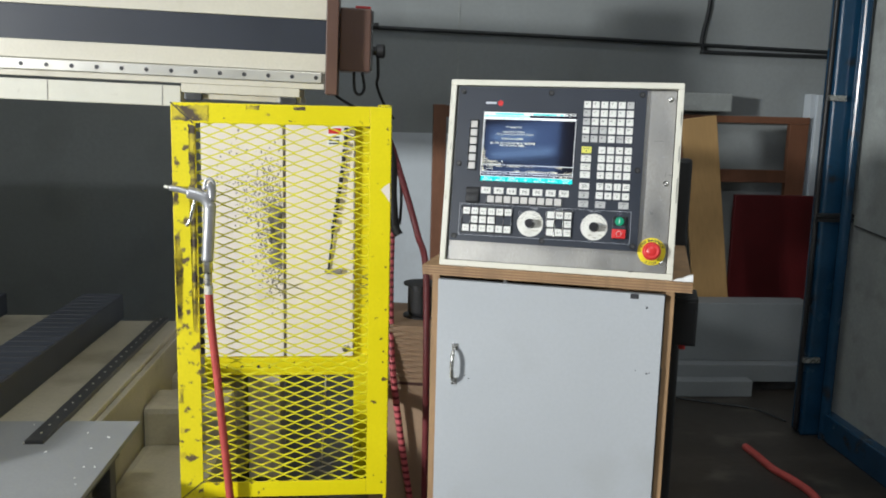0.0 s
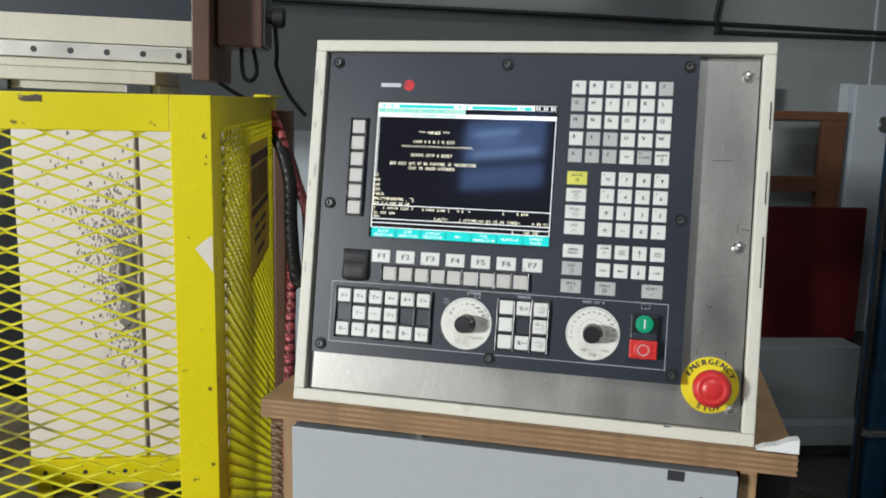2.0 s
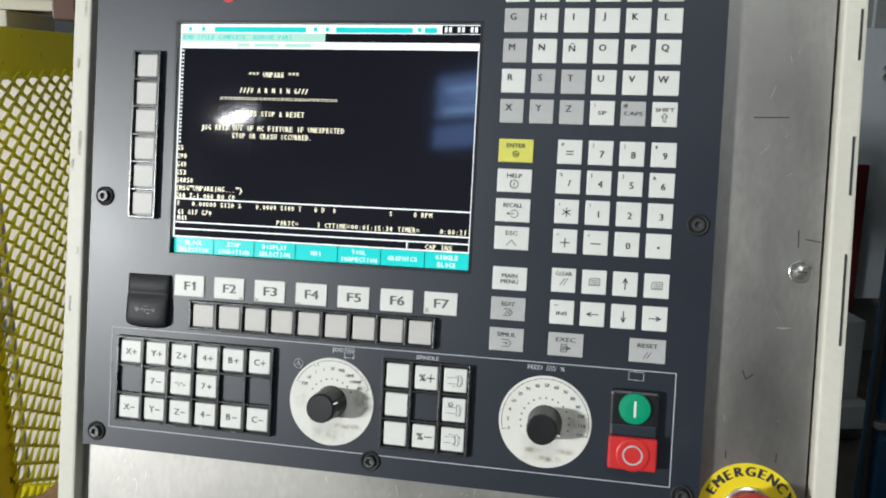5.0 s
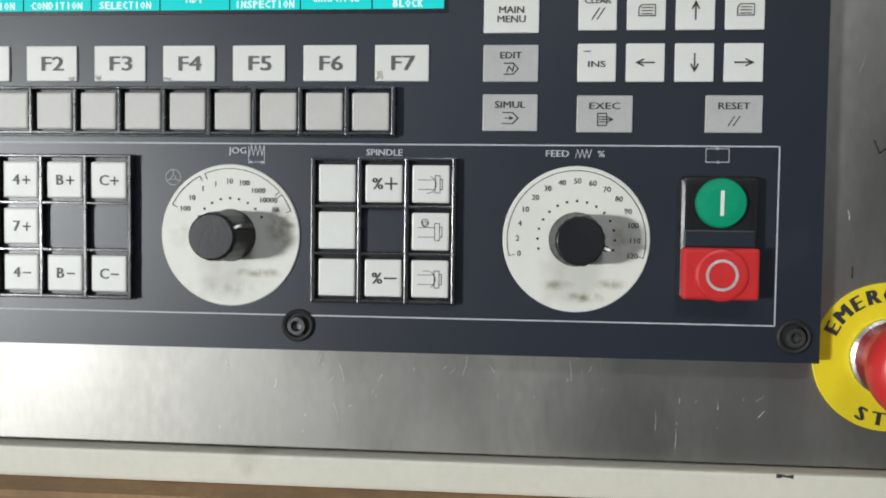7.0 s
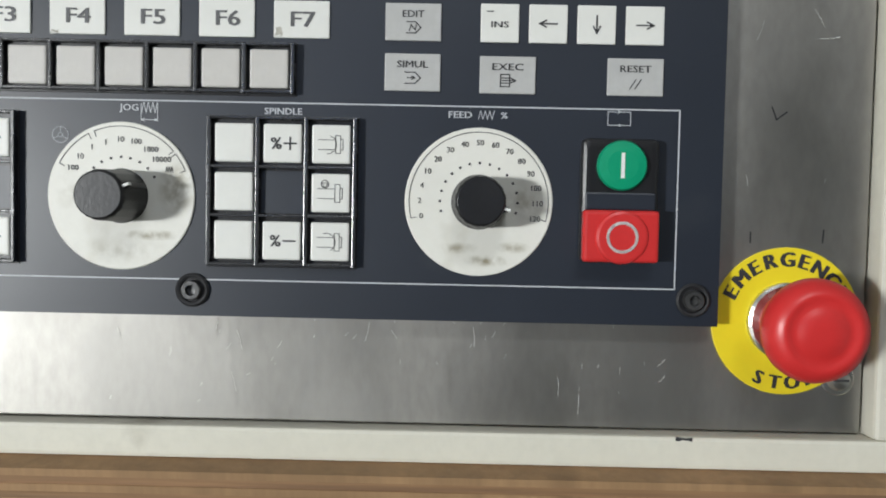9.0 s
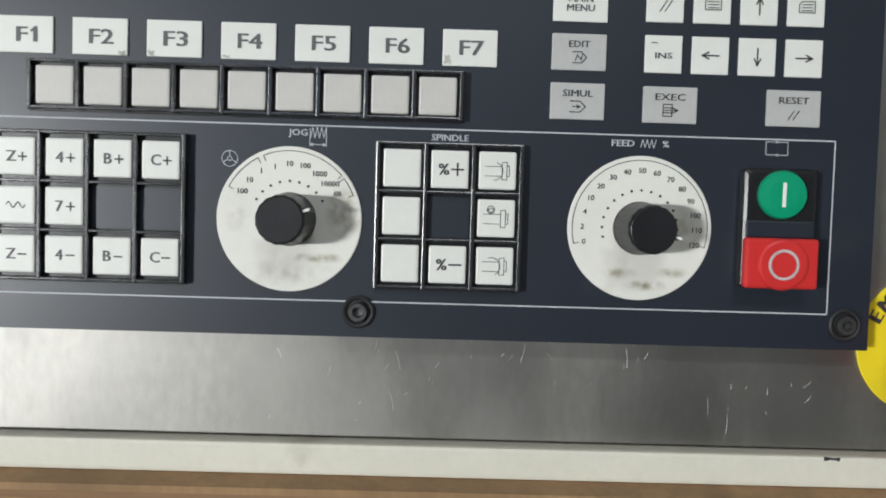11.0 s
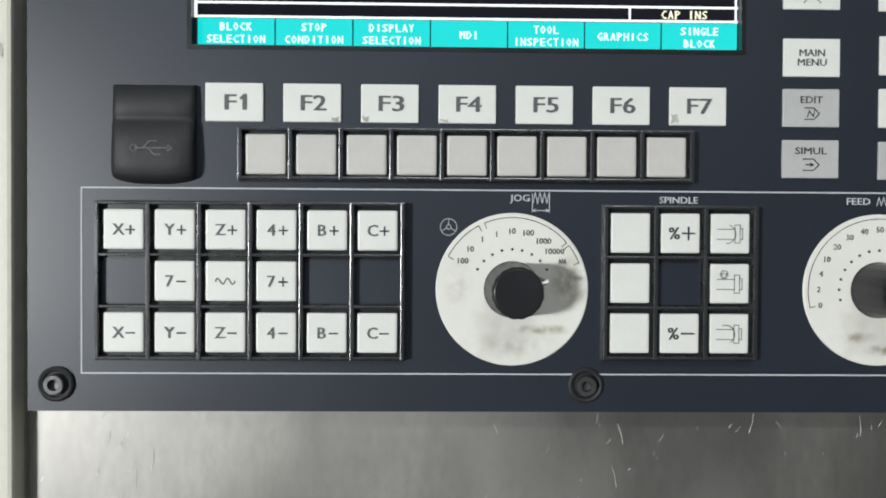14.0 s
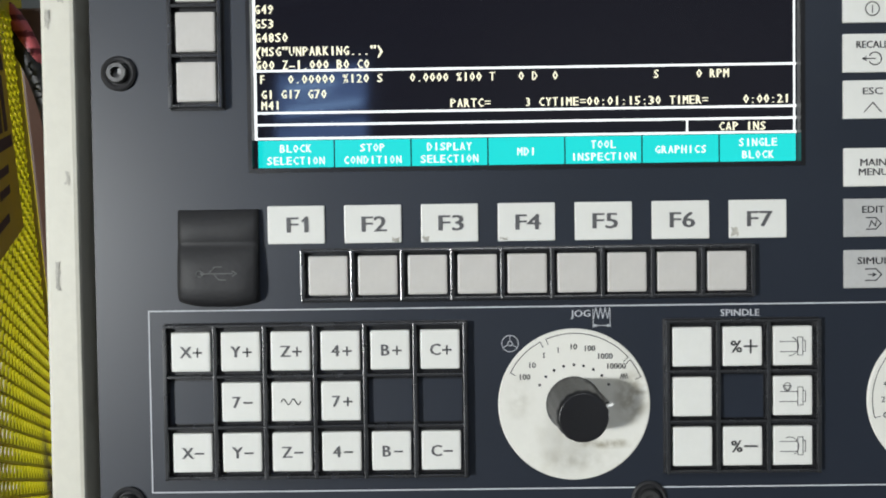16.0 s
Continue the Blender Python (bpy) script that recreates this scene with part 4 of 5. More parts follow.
def emergency_stop():
    t = thing("emergency_stop", PM @ pose(0.2428, 0.0108, -0.0088), "red mushroom emergency stop button on a round yellow label", "emergency button")
    lab = part("label_disc", lathe([(0.0305, 0), (0.0305, 0.0008), (0.0302, 0.001)], n=72), LABELY, t, "round yellow plastic label")

    def on_ring(text, r, a0, a1, up, size):
        n = len(text)
        for i, ch in enumerate(text):
            a = radians(a0 + (a1 - a0) * i / (n - 1))
            ob = part("letter", letters(ch, size, None, INK, 0.065), INK, lab, at=(r * math.cos(a), -0.0012, r * math.sin(a)))
            ob.rotation_euler = (0, (math.pi / 2 - a) if up else -(math.pi / 2 + a), 0)
    on_ring("EMERGENCY", 0.0255, 153, 27, True, 0.0060)
    on_ring("STOP", 0.0255, -114, -66, False, 0.0056)
    part("collar", lathe([(0.0160, 0.001), (0.0160, 0.0035), (0.0148, 0.0042), (0.0135, 0.0042)], n=48), CHROME, t, "chromed collar ring")
    part("stem", lathe([(0.0120, 0.001), (0.0120, 0.026)], n=32), RED, t)
    hd = lathe([(r, h + 0.009) for r, h in ((0.0150, 0.0140), (0.0192, 0.0160), (0.0200, 0.0185), (0.0200, 0.0215), (0.0188, 0.0255), (0.0150, 0.0285), (0.0135, 0.0287), (0.0125, 0.0281), (0.0095, 0.0282), (0.0085, 0.0290), (0.0030, 0.0292))], n=56)
    for f in hd.faces:
        f.smooth = True
    part("mushroom_head", hd, RED, t, "red plastic mushroom head")
    return t


control_box()
operator_panel()
emergency_stop()


# ---- cabinet under the box ----
def cabinet():
    t = thing("cabinet", pose(0, 0, 0), "wooden floor cabinet with a grey painted door and bare wood edges", "cabinet")
    x0, x1, top = -0.253, 0.2985, 1.058
    for a, b in ((x0, x0 + 0.018), (x1 - 0.018, x1)):
        part("side_panel", bbox(a, b, 0.0, 0.50, 0.0, top, 0.001), WOOD, t, "bare wood side panel with grey scuffs")
    part("top_panel", bbox(x0 + 0.018, x1 - 0.018, 0.09, 0.5, top - 0.018, top), WOOD, t)
    part("bottom_panel", bbox(x0 + 0.018, x1 - 0.018, 0.012, 0.49, 0.08, 0.098), WOOD, t)
    part("back_panel", bbox(x0 + 0.018, x1 - 0.018, 0.49, 0.498, 0.08, top - 0.018), WOOD, t)
    part("kick_board", bbox(x0 + 0.018, x1 - 0.018, 0.04, 0.052, 0.0, 0.08), DOORG, t)
    d = part("door", bbox(-0.2345, 0.2775, -0.016, 0.002, 0.09, 1.048, 0.0014), DOORG, t, "grey painted plain door")
    # bow handle
    h = part("handle", tube([(-0.190, -0.016, 0.886), (-0.190, -0.03, 0.884), (-0.190, -0.040, 0.868), (-0.190, -0.042, 0.848), (-0.190, -0.040, 0.828), (-0.190, -0.03, 0.812), (-0.190, -0.016, 0.810)], 0.0045, 10, 5), CHROME, d, "chromed bow handle")
    for z in (0.889, 0.807):
        part("handle_foot", bbox(-0.197, -0.183, -0.0195, -0.0155, z - 0.009, z + 0.009, 0.0015), CHROME, d)
    for z in (0.85, 0.35):
        part("hinge", bbox(0.2770, 0.2815, -0.012, -0.002, z - 0.032, z + 0.032, 0.001), DARKMETAL, t, "dark steel butt hinge")
    part("notch", bbox(0.204, 0.222, -0.0168, -0.0162, 1.036, 1.0475), INK, d, "dark notch in the door's top edge")
    rnd = random.Random(11)
    for x, z, r in ((0.241, 1.018, 0.0028), (0.249, 0.868, 0.0022), (-0.165, 0.822, 0.0015), (0.225, 0.873, 0.0015), (-0.155, 0.815, 0.0015), (0.255, 0.87, 0.0012)):
        part("door_mark", lathe([(r, 0.0161), (r, 0.0166)], n=10), INK, d, at=(x, 0, z))
    part("catch", bbox(-0.082, -0.074, -0.006, 0.004, 1.043, 1.057, 0.001), CHROME, t, "small bright latch tongue")
    return t


def plywood_top():
    t = thing("plywood_top", pose(0, 0, 0), "bare plywood board lying on the cabinet", "board")
    z = 1.0585
    for k in range(7):
        o = 0.0008 * math.sin(k * 2.3)
        part("veneer_layer", bbox(-0.2715 + o, 0.3335 - o, -0.0225 + abs(o), 0.52, z, z + 0.00325), PLY if k % 2 else WOOD, t)
        z += 0.0032
    return t


def torn_tape():
    bm = bmesh.new()
    pts = [(0.292, 1.083), (0.334, 1.083), (0.3335, 1.0985), (0.324, 1.0965), (0.312, 1.090), (0.300, 1.0875)]
    a = [bm.verts.new((x, -0.0215, z)) for x, z in pts]
    b = [bm.verts.new((x, -0.008, z - 0.0005)) for x, z in pts]
    bm.faces.new(a), bm.faces.new(b)
    for k in range(len(pts)):
        bm.faces.new((a[k], a[(k + 1) % len(pts)], b[(k + 1) % len(pts)], b[k]))
    bmesh.ops.recalc_face_normals(bm, faces=bm.faces)
    return solid("torn_foam_strip", bm, WHITE, pose(0, 0, 0), "torn white foam strip lying on the plywood edge", "foam scrap")


cabinet()
plywood_top()
torn_tape()

# ---- yellow cage ----
CM = pose(-0.386, 0.085, 0, 0, 0, 20)
DEEP = 1.06                                  # the enclosure stands at the far end of the cage


def expanded_metal(w, h, lw=0.0565, sw=0.0252, strand=0.0035, thick=0.0022, twist=0.0011):
    """Diamond mesh in the xz plane from (0, 0) to (w, h)."""
    verts, faces = [], []
    nx, nz = int(w / (lw / 2)), int(h / (sw / 2))
    for j in range(nz + 1):
        pts = []
        for i in range(nx + 2):
            s = 1 if (i + j) % 2 == 0 else -1
            pts.append((min(i * lw / 2, w), min(max(j * sw / 2 + s * (sw / 4 - strand * 0.35), 0), h)))
        base = len(verts)
        for i, (x, z) in enumerate(pts):
            tw = twist * (1 if (i + j) % 2 == 0 else -1)
            verts += [(x, -thick / 2 + tw, z - strand / 2), (x, thick / 2 + tw, z - strand / 2), (x, thick / 2 - tw * 0.2, z + strand / 2), (x, -thick / 2 - tw * 0.2, z + strand / 2)]
        for i in range(len(pts) - 1):
            a, b = base + 4 * i, base + 4 * (i + 1)
            for q in range(4):
                faces.append((a + q, a + (q + 1) % 4, b + (q + 1) % 4, b + q))
    bm = bmesh.new()
    vs = [bm.verts.new(v) for v in verts]
    for f in faces:
        bm.faces.new([vs[i] for i in f])
    bmesh.ops.recalc_face_normals(bm, faces=bm.faces)
    return bm


def safety_cage():
    t = thing("safety_cage", CM, "yellow painted steel guard cage with worn expanded mesh", "guard cage")
    W, D, Z0, Z1 = 0.518, 0.88, 0.449, 1.4385
    part("post", bbox(-W, -W + 0.056, -0.004, 0.001, Z0, Z1 - 0.047, 0.001), YELLOWW, t, "worn yellow angle-iron post with bare patches")
    part("post_flange", bbox(-W, -W + 0.005, 0.001, 0.05, 0.0, Z1, 0.001), YELLOWW, t)
    part("post", bbox(-0.0515, 0.0, -0.0045, 0.001, Z0, Z1, 0.001), YELLOW, t, "yellow angle-iron corner post")
    part("post_flange", bbox(-0.005, 0.0, 0.001, 0.092, 0.0, Z1, 0.001), YELLOW, t)
    part("top_rail", bbox(-W, -0.052, -0.004, 0.001, Z1 - 0.047, Z1, 0.001), YELLOW, t, "yellow top rail with chipped paint")
    part("worn_corner", ragged(-W + 0.002, -W + 0.088, Z1 - 0.044, Z1 - 0.003, -0.0044, 0.006, 3), RUSTY, t, "rubbed brown corner of the frame")
    for x0, x1, z0, z1, seed in ((-0.345, -0.312, 1.424, 1.436, 21), (-0.235, -0.205, 1.426, 1.437, 22), (-0.30, -0.288, 1.41, 1.418, 23), (-0.245, -0.236, 1.398, 1.404, 24)):
        part("chip", ragged(x0, x1, z0, z1, -0.0044, 0.004, seed), RUSTY, t, "brown chip in the yellow paint")
    part("worn_edge", ragged(-W + 0.038, -W + 0.0554, 0.88, Z1 - 0.05, -0.0044, 0.006, 5), RUSTY, t, "rubbed dark edge of the post")
    part("worn_edge", ragged(-W + 0.0005, -W + 0.022, 0.90, 1.14, -0.0044, 0.012, 6), RUSTY, t, "bare dark steel along the post")
    for z0, z1, seed in ((1.195, 1.23, 7), (0.70, 0.74, 8), (0.55, 0.575, 9), (0.62, 0.64, 10)):
        part("worn_edge", ragged(-W + 0.001, -W + 0.014, z0, z1, -0.0044, 0.006, seed), RUSTY, t)
    part("mitre_joint", strokes([[(-W + 0.001, Z1 - 0.001), (-W + 0.05, Z1 - 0.047)]], 0.003, INK, -0.0047), INK, t, "dark mitred joint")
    part("mitre_joint", strokes([[(-W + 0.006, Z0 + 0.002), (-W + 0.058, Z0 + 0.046)]], 0.003, INK, -0.0047), INK, t, "dark mitred joint")
    part("top_flange", bbox(-W, 0.0, 0.001, 0.045, Z1 - 0.005, Z1, 0.001), YELLOW, t)
    part("bottom_rail", bbox(-W + 0.0565, -0.052, -0.004, 0.001, Z0, Z0 + 0.040, 0.001), YELLOW, t, "yellow bottom rail")
    part("mesh_panel", expanded_metal(0.45, 0.925), MESHY, t, "yellow expanded metal diamond mesh", at=(-W + 0.03, 0.0035, Z0 + 0.025))
    pp = bmesh.new()
    pp.faces.new([pp.verts.new((x, -0.0049, z)) for x, z in ((-0.024, 1.240), (-0.010, 1.222), (-0.0015, 1.208), (-0.0015, 1.258), (-0.014, 1.249))])
    part("paint_patch", pp, IVORY, t, "bare patch in the yellow paint")
    # the far end: rail under the enclosure
    part("far_rail", bbox(-0.637, -0.0065, DEEP - 0.006, DEEP + 0.03, 0.43, 0.498, 0.001), YELLOW, t, "yellow far rail with drilled holes")
    for x in (-0.60, -0.555, -0.50, -0.44, -0.40):
        part("rail_hole", lathe([(0.006, 0.0), (0.006, 0.0006)], n=12), INK, t, at=(x, DEEP - 0.0061, 0.463))
    for x, w in ((-0.637, 0.04), (-0.084, 0.0775)):
        part("back_post", bbox(x, x + w, DEEP + 0.031, DEEP + 0.036, 0.0, Z1, 0.001), YELLOW, t)
    # the side that faces the control box
    part("side_top_rail", bbox(-0.005, 0.0, 0.092, DEEP + 0.03, 1.388, Z1, 0.001), YELLOW, t, "yellow side rail")
    part("side_post", bbox(-0.005, 0.0, D + 0.006, D + 0.095, 0.0, 1.3875, 0.001), YELLOW, t)
    part("side_bottom_rail", bbox(-0.005, 0.0, 0.092, D + 0.005, Z0, Z0 + 0.05, 0.001), YELLOW, t)
    sm = expanded_metal(D - 0.07, 0.92, 0.040, 0.0195, 0.0034, 0.0024, 0.0016)
    bmesh.ops.rotate(sm, verts=sm.verts, cent=(0, 0, 0), matrix=Matrix.Rotation(radians(90), 3, "Z"))
    part("side_mesh", sm, MESHY, t, "fine yellow expanded metal on the cage side", at=(0.0035, 0.072, Z0 + 0.025))
    part("tab", bbox(-0.006, 0.026, 0.60, 0.98, Z1 + 0.001, Z1 + 0.006, 0.001), YELLOW, t, "bright yellow tab")
    s = part("warning_sign", bbox(0.0065, 0.0085, 0.36, 0.735, 1.118, 1.358, 0.0006), SIGN, t, "amber warning sign with brown print, illegible")
    part("sign_band", bbox(0.0088, 0.0091, 0.385, 0.715, 1.318, 1.338), SIGNINK, s)
    part("sign_band", bbox(0.0088, 0.0091, 0.385, 0.715, 1.226, 1.240), SIGNINK, s)
    for k in range(7):
        part("sign_bar", bbox(0.0088, 0.0091, 0.40 + k * 0.044, 0.428 + k * 0.044, 1.246, 1.312), SIGNINK, s)
    for z, a, b in ((1.208, 0.44, 0.52), (1.208, 0.545, 0.66), (1.185, 0.43, 0.55), (1.185, 0.57, 0.65), (1.155, 0.47, 0.62)):
        part("sign_bar", bbox(0.0088, 0.0091, a, b, z - 0.010, z), SIGNINK, s)
    return t


def electrical_enclosure():
    t = thing("electrical_enclosure", CM, "ivory steel electrical enclosure behind the cage mesh, smudged with soot", "enclosure")
    part("body", bbox(-0.638, -0.085, DEEP + 0.037, DEEP + 0.36, 0.50, 1.402, 0.003), IVORY, t)
    part("door", bbox(-0.636, -0.346, DEEP, DEEP + 0.0365, 0.501, 1.398, 0.003), IVORY, t, "ivory enclosure door with soot")
    part("door", bbox(-0.335, -0.088, DEEP, DEEP + 0.0365, 0.501, 1.398, 0.003), IVORY, t, "ivory enclosure door")
    part("seam_strip", bbox(-0.3455, -0.3355, DEEP + 0.012, DEEP + 0.036, 0.501, 1.398), SMUDGE, t, "grey gap between the doors")
    rnd = random.Random(3)
    soot = bmesh.new()
    for _ in range(1500):
        u = abs(rnd.gauss(0, 1))
        z = rnd.gauss(1.01, 0.115)
        x = max(-0.350 - 0.045 * u * (1.0 + 0.9 * max(0.0, (z - 0.95) / 0.2)), -0.58)
        r, y = rnd.uniform(0.001, 0.0042), DEEP - 0.0003 - rnd.random() * 0.0006
        soot.faces.new([soot.verts.new((x + r * 0.8 * math.cos(q) * rnd.uniform(0.5, 1.3), y, z + 1.5 * r * math.sin(q) * rnd.uniform(0.5, 1.3))) for q in np.linspace(0, 2 * math.pi, 8)[:-1]])
    part("soot_speckle", soot, SMUDGE, t, "dark soot speckle on the door")
    part("seam_soot", ragged(-0.400, -0.347, 0.84, 1.08, DEEP - 0.0012, 0.022, 31), SMUDGE, t, "soot streak beside the door gap")
    part("pedestal", bbox(-0.485, -0.365, DEEP + 0.04, DEEP + 0.30, 0.0, 0.4995, 0.003), IVORY, t, "ivory enclosure pedestal")
    part("plinth", bbox(-0.86, -0.50, DEEP + 0.06, DEEP + 0.34, 0.0, 0.405, 0.02), BEDM, t, "blotchy cream casting of the machine base")
    st = part("sticker", bbox(-0.186, -0.132, DEEP - 0.0012, DEEP - 0.0002, 1.296, 1.362), WHITE, t, "small white safety sticker with red heading")
    part("sticker_band", bbox(-0.182, -0.136, DEEP - 0.0018, DEEP - 0.0014, 1.338, 1.358), RED, st)
    for z in (1.326, 1.314, 1.303):
        part("sticker_bar", bbox(-0.180, -0.142, DEEP - 0.0018, DEEP - 0.0014, z - 0.0028, z + 0.0028), INK, st)
    part("bolt", lathe([(0.014, -0.0005), (0.014, 0.003), (0.008, 0.007), (0.008, 0.012)], n=16), CHROME, t, "bright round-headed bolt", at=(-0.114, DEEP, 0.531))
    return t


def cable_chain():
    t = thing("cable_chain", CM, "black beaded cable strip hanging on the enclosure", "cable")
    for k in range(15):
        f = k / 14
        z, x = 1.352 - f * 0.36, -0.117 - 0.047 * f ** 1.3
        part("link", bbox(x - 0.0075, x + 0.0075, DEEP - 0.02, DEEP - 0.0025, z - 0.009, z + 0.009, 0.003), CABLE, t)
    part("cord", tube([(-0.164, DEEP - 0.012, 0.99), (-0.170, DEEP - 0.010, 0.92), (-0.178, DEEP - 0.008, 0.86), (-0.180, DEEP - 0.008, 0.835)], 0.004, 8), CABLE, t)
    part("clip", bbox(-0.194, -0.130, DEEP - 0.02, DEEP - 0.0025, 0.822, 0.84, 0.004), SMUDGE, t)
    part("lower_cord", tube([(-0.19, DEEP + 0.12, 0.43), (-0.196, DEEP + 0.12, 0.30), (-0.21, DEEP + 0.12, 0.012)], 0.004, 8), RAILM, t)
    return t


def air_gun():
    t = thing("air_gun", CM, "aluminium air blow gun hanging on the cage with red hose", "air gun")
    y = -0.03
    part("nozzle", tube([(-0.519, y, 1.240), (-0.497, y, 1.236), (-0.470, y, 1.228)], 0.0075, 14, 4), ALU, t)
    part("nozzle_tip", tube([(-0.532, y, 1.243), (-0.515, y, 1.239)], 0.0045, 12, 2), RAILM, t)
    part("body", joined(tube([(-0.478, y, 1.230), (-0.455, y, 1.224), (-0.436, y, 1.214), (-0.428, y, 1.195)], 0.0145, 14, 5), tube([(-0.431, y, 1.250), (-0.423, y, 1.238), (-0.424, y, 1.21)], 0.010, 12, 4)), ALU, t, "cast aluminium gun body")
    part("hook", tube([(-0.440, y, 1.236), (-0.436, y, 1.258), (-0.424, y, 1.262), (-0.416, y, 1.246), (-0.420, y, 1.225)], 0.004, 8, 4), ALU, t)
    part("grip", tube([(-0.428, y, 1.205), (-0.430, y, 1.16), (-0.434, y, 1.10), (-0.436, y, 1.066)], 0.0145, 14, 5), ALU, t, "grey aluminium grip")
    part("trigger", tube([(-0.462, y, 1.214), (-0.468, y, 1.190), (-0.476, y, 1.160), (-0.484, y, 1.150)], 0.0045, 10, 4), CHROME, t, "curved steel trigger")
    part("fitting", joined(lathe([(0.010, 1.036), (0.0125, 1.040), (0.0125, 1.058), (0.010, 1.068)], "z", 6, (-0.436, y, 0)), lathe([(0.0095, 1.004), (0.0095, 1.036)], "z", 14, (-0.435, y, 0))), CHROME, t, "steel hose coupling")
    part("ferrule", lathe([(0.0105, 0.985), (0.0105, 1.006)], "z", 16, (-0.434, y, 0)), RAILM, t, "pale brass ferrule")
    part("hose", tube([(-0.434, y, 0.99), (-0.432, y, 0.93), (-0.424, y, 0.84), (-0.412, y, 0.70), (-0.400, y, 0.55), (-0.388, y, 0.40), (-0.372, y - 0.02, 0.2), (-0.34, y - 0.06, 0.012)], 0.0098, 14, 6), HOSER, t, "red rubber air hose")
    return t


safety_cage()
electrical_enclosure()
cable_chain()
air_gun()

# ---- machine ----
GM = pose(-0.951, 0.981, 0, 0, 1.2, 20)


def gantry():
    t = thing("machine_gantry", GM, "cream gantry beam with a dark cover strip and linear rail", "machine")
    x0 = -1.79
    part("beam", bbox(-1.799, 0.0, 0.03, 0.36, 1.50, 1.93, 0.004), CREAMM, t, "cream painted beam")
    part("face_upper", bbox(x0, -0.001, 0.012, 0.03, 1.737, 1.93, 0.002), CREAMM, t)
    part("cover_strip", bbox(x0, -0.002, 0.020, 0.03, 1.619, 1.736, 0.001), BAND, t, "dark ribbed cover strip")
    part("face_lower", bbox(x0, -0.001, 0.010, 0.03, 1.556, 1.618, 0.002), CREAMM, t)
    r = part("rail", bbox(x0, -0.014, -0.012, 0.012, 1.516, 1.552, 0.002), RAILM, t, "machined linear rail with bolt holes")
    hole = to_mesh("bolt_hole", lathe([(0.0075, 0.0), (0.0075, 0.0006)], n=16), INK)
    for k in range(21):
        part("bolt_hole", hole, INK, r, at=(-0.033 - 0.0832 * k, -0.012, 1.534))
    part("rail_bed", bbox(x0, -0.004, -0.004, 0.03, 1.494, 1.514, 0.002), CREAMM, t)
    part("end_plate", bbox(0.0, 0.042, -0.03, 0.38, 1.478, 2.05, 0.003), BROWN, t, "brown painted end plate")
    b = part("junction_box", bbox(0.046, 0.158, 0.06, 0.26, 1.566, 1.79, 0.006), BROWN, t, "brown painted junction box")
    part("box_lid", bbox(0.158, 0.166, 0.065, 0.255, 1.572, 1.784, 0.003), DARKMETAL, b)
    part("plug", joined(lathe([(0.016, 0.166), (0.016, 0.178), (0.024, 0.18), (0.026, 0.205), (0.02, 0.212)], "x", 20, (0, 0.10, 1.645))), CABLE, t, "black round plug")
    part("gland", lathe([(0.012, 0.166), (0.012, 0.186)], "x", 14, (0, 0.11, 1.735)), CABLE, t)
    part("red_tag", bbox(0.10, 0.155, 0.08, 0.12, 1.79, 1.80, 0.002), RED, t)
    for pts in ([(0.186, 0.10, 1.63), (0.190, 0.12, 1.56), (0.188, 0.16, 1.52), (0.22, 0.2, 1.45), (0.26, 0.24, 1.40)], [(0.10, 0.12, 1.566), (0.105, 0.12, 1.50), (0.125, 0.12, 1.485), (0.14, 0.12, 1.51), (0.13, 0.12, 1.566)],
                [(0.03, 0.2, 1.48), (0.07, 0.2, 1.455), (0.12, 0.22, 1.43), (0.17, 0.24, 1.405)]):
        part("cable", tube(pts, 0.0055, 8, 5), CABLE, t, "thin black cable")
    part("carriage", bbox(-0.47, -0.085, 0.02, 0.33, 1.442, 1.4615, 0.003), CREAMM, t, "cream carriage block")
    part("carriage_plate", bbox(-0.500, -0.09, -0.004, 0.30, 1.462, 1.4935, 0.003), CREAMM, t)
    for x in (-0.46, -0.13):
        part("bearing_block", bbox(x - 0.03, x + 0.03, -0.002, 0.0195, 1.436, 1.4612, 0.003), DARKMETAL, t, "dark bearing block")
    part("cross_beam", bbox(-1.79, -0.502, -0.006, 0.10, 1.412, 1.484, 0.003), CREAM, t, "pale lower cross beam")
    for x in (-0.565, -0.95, -1.35):
        part("beam_joint", bbox(x, x + 0.003, -0.0072, -0.0062, 1.414, 1.482), SMUDGE, t)
    # Block added out of view to keep the work light off the wall.
    part("light_blocker", bbox(-3.1, -1.8, 0.05, 0.36, 0.0, 1.93, 0.006), CREAMM, t)
    return t


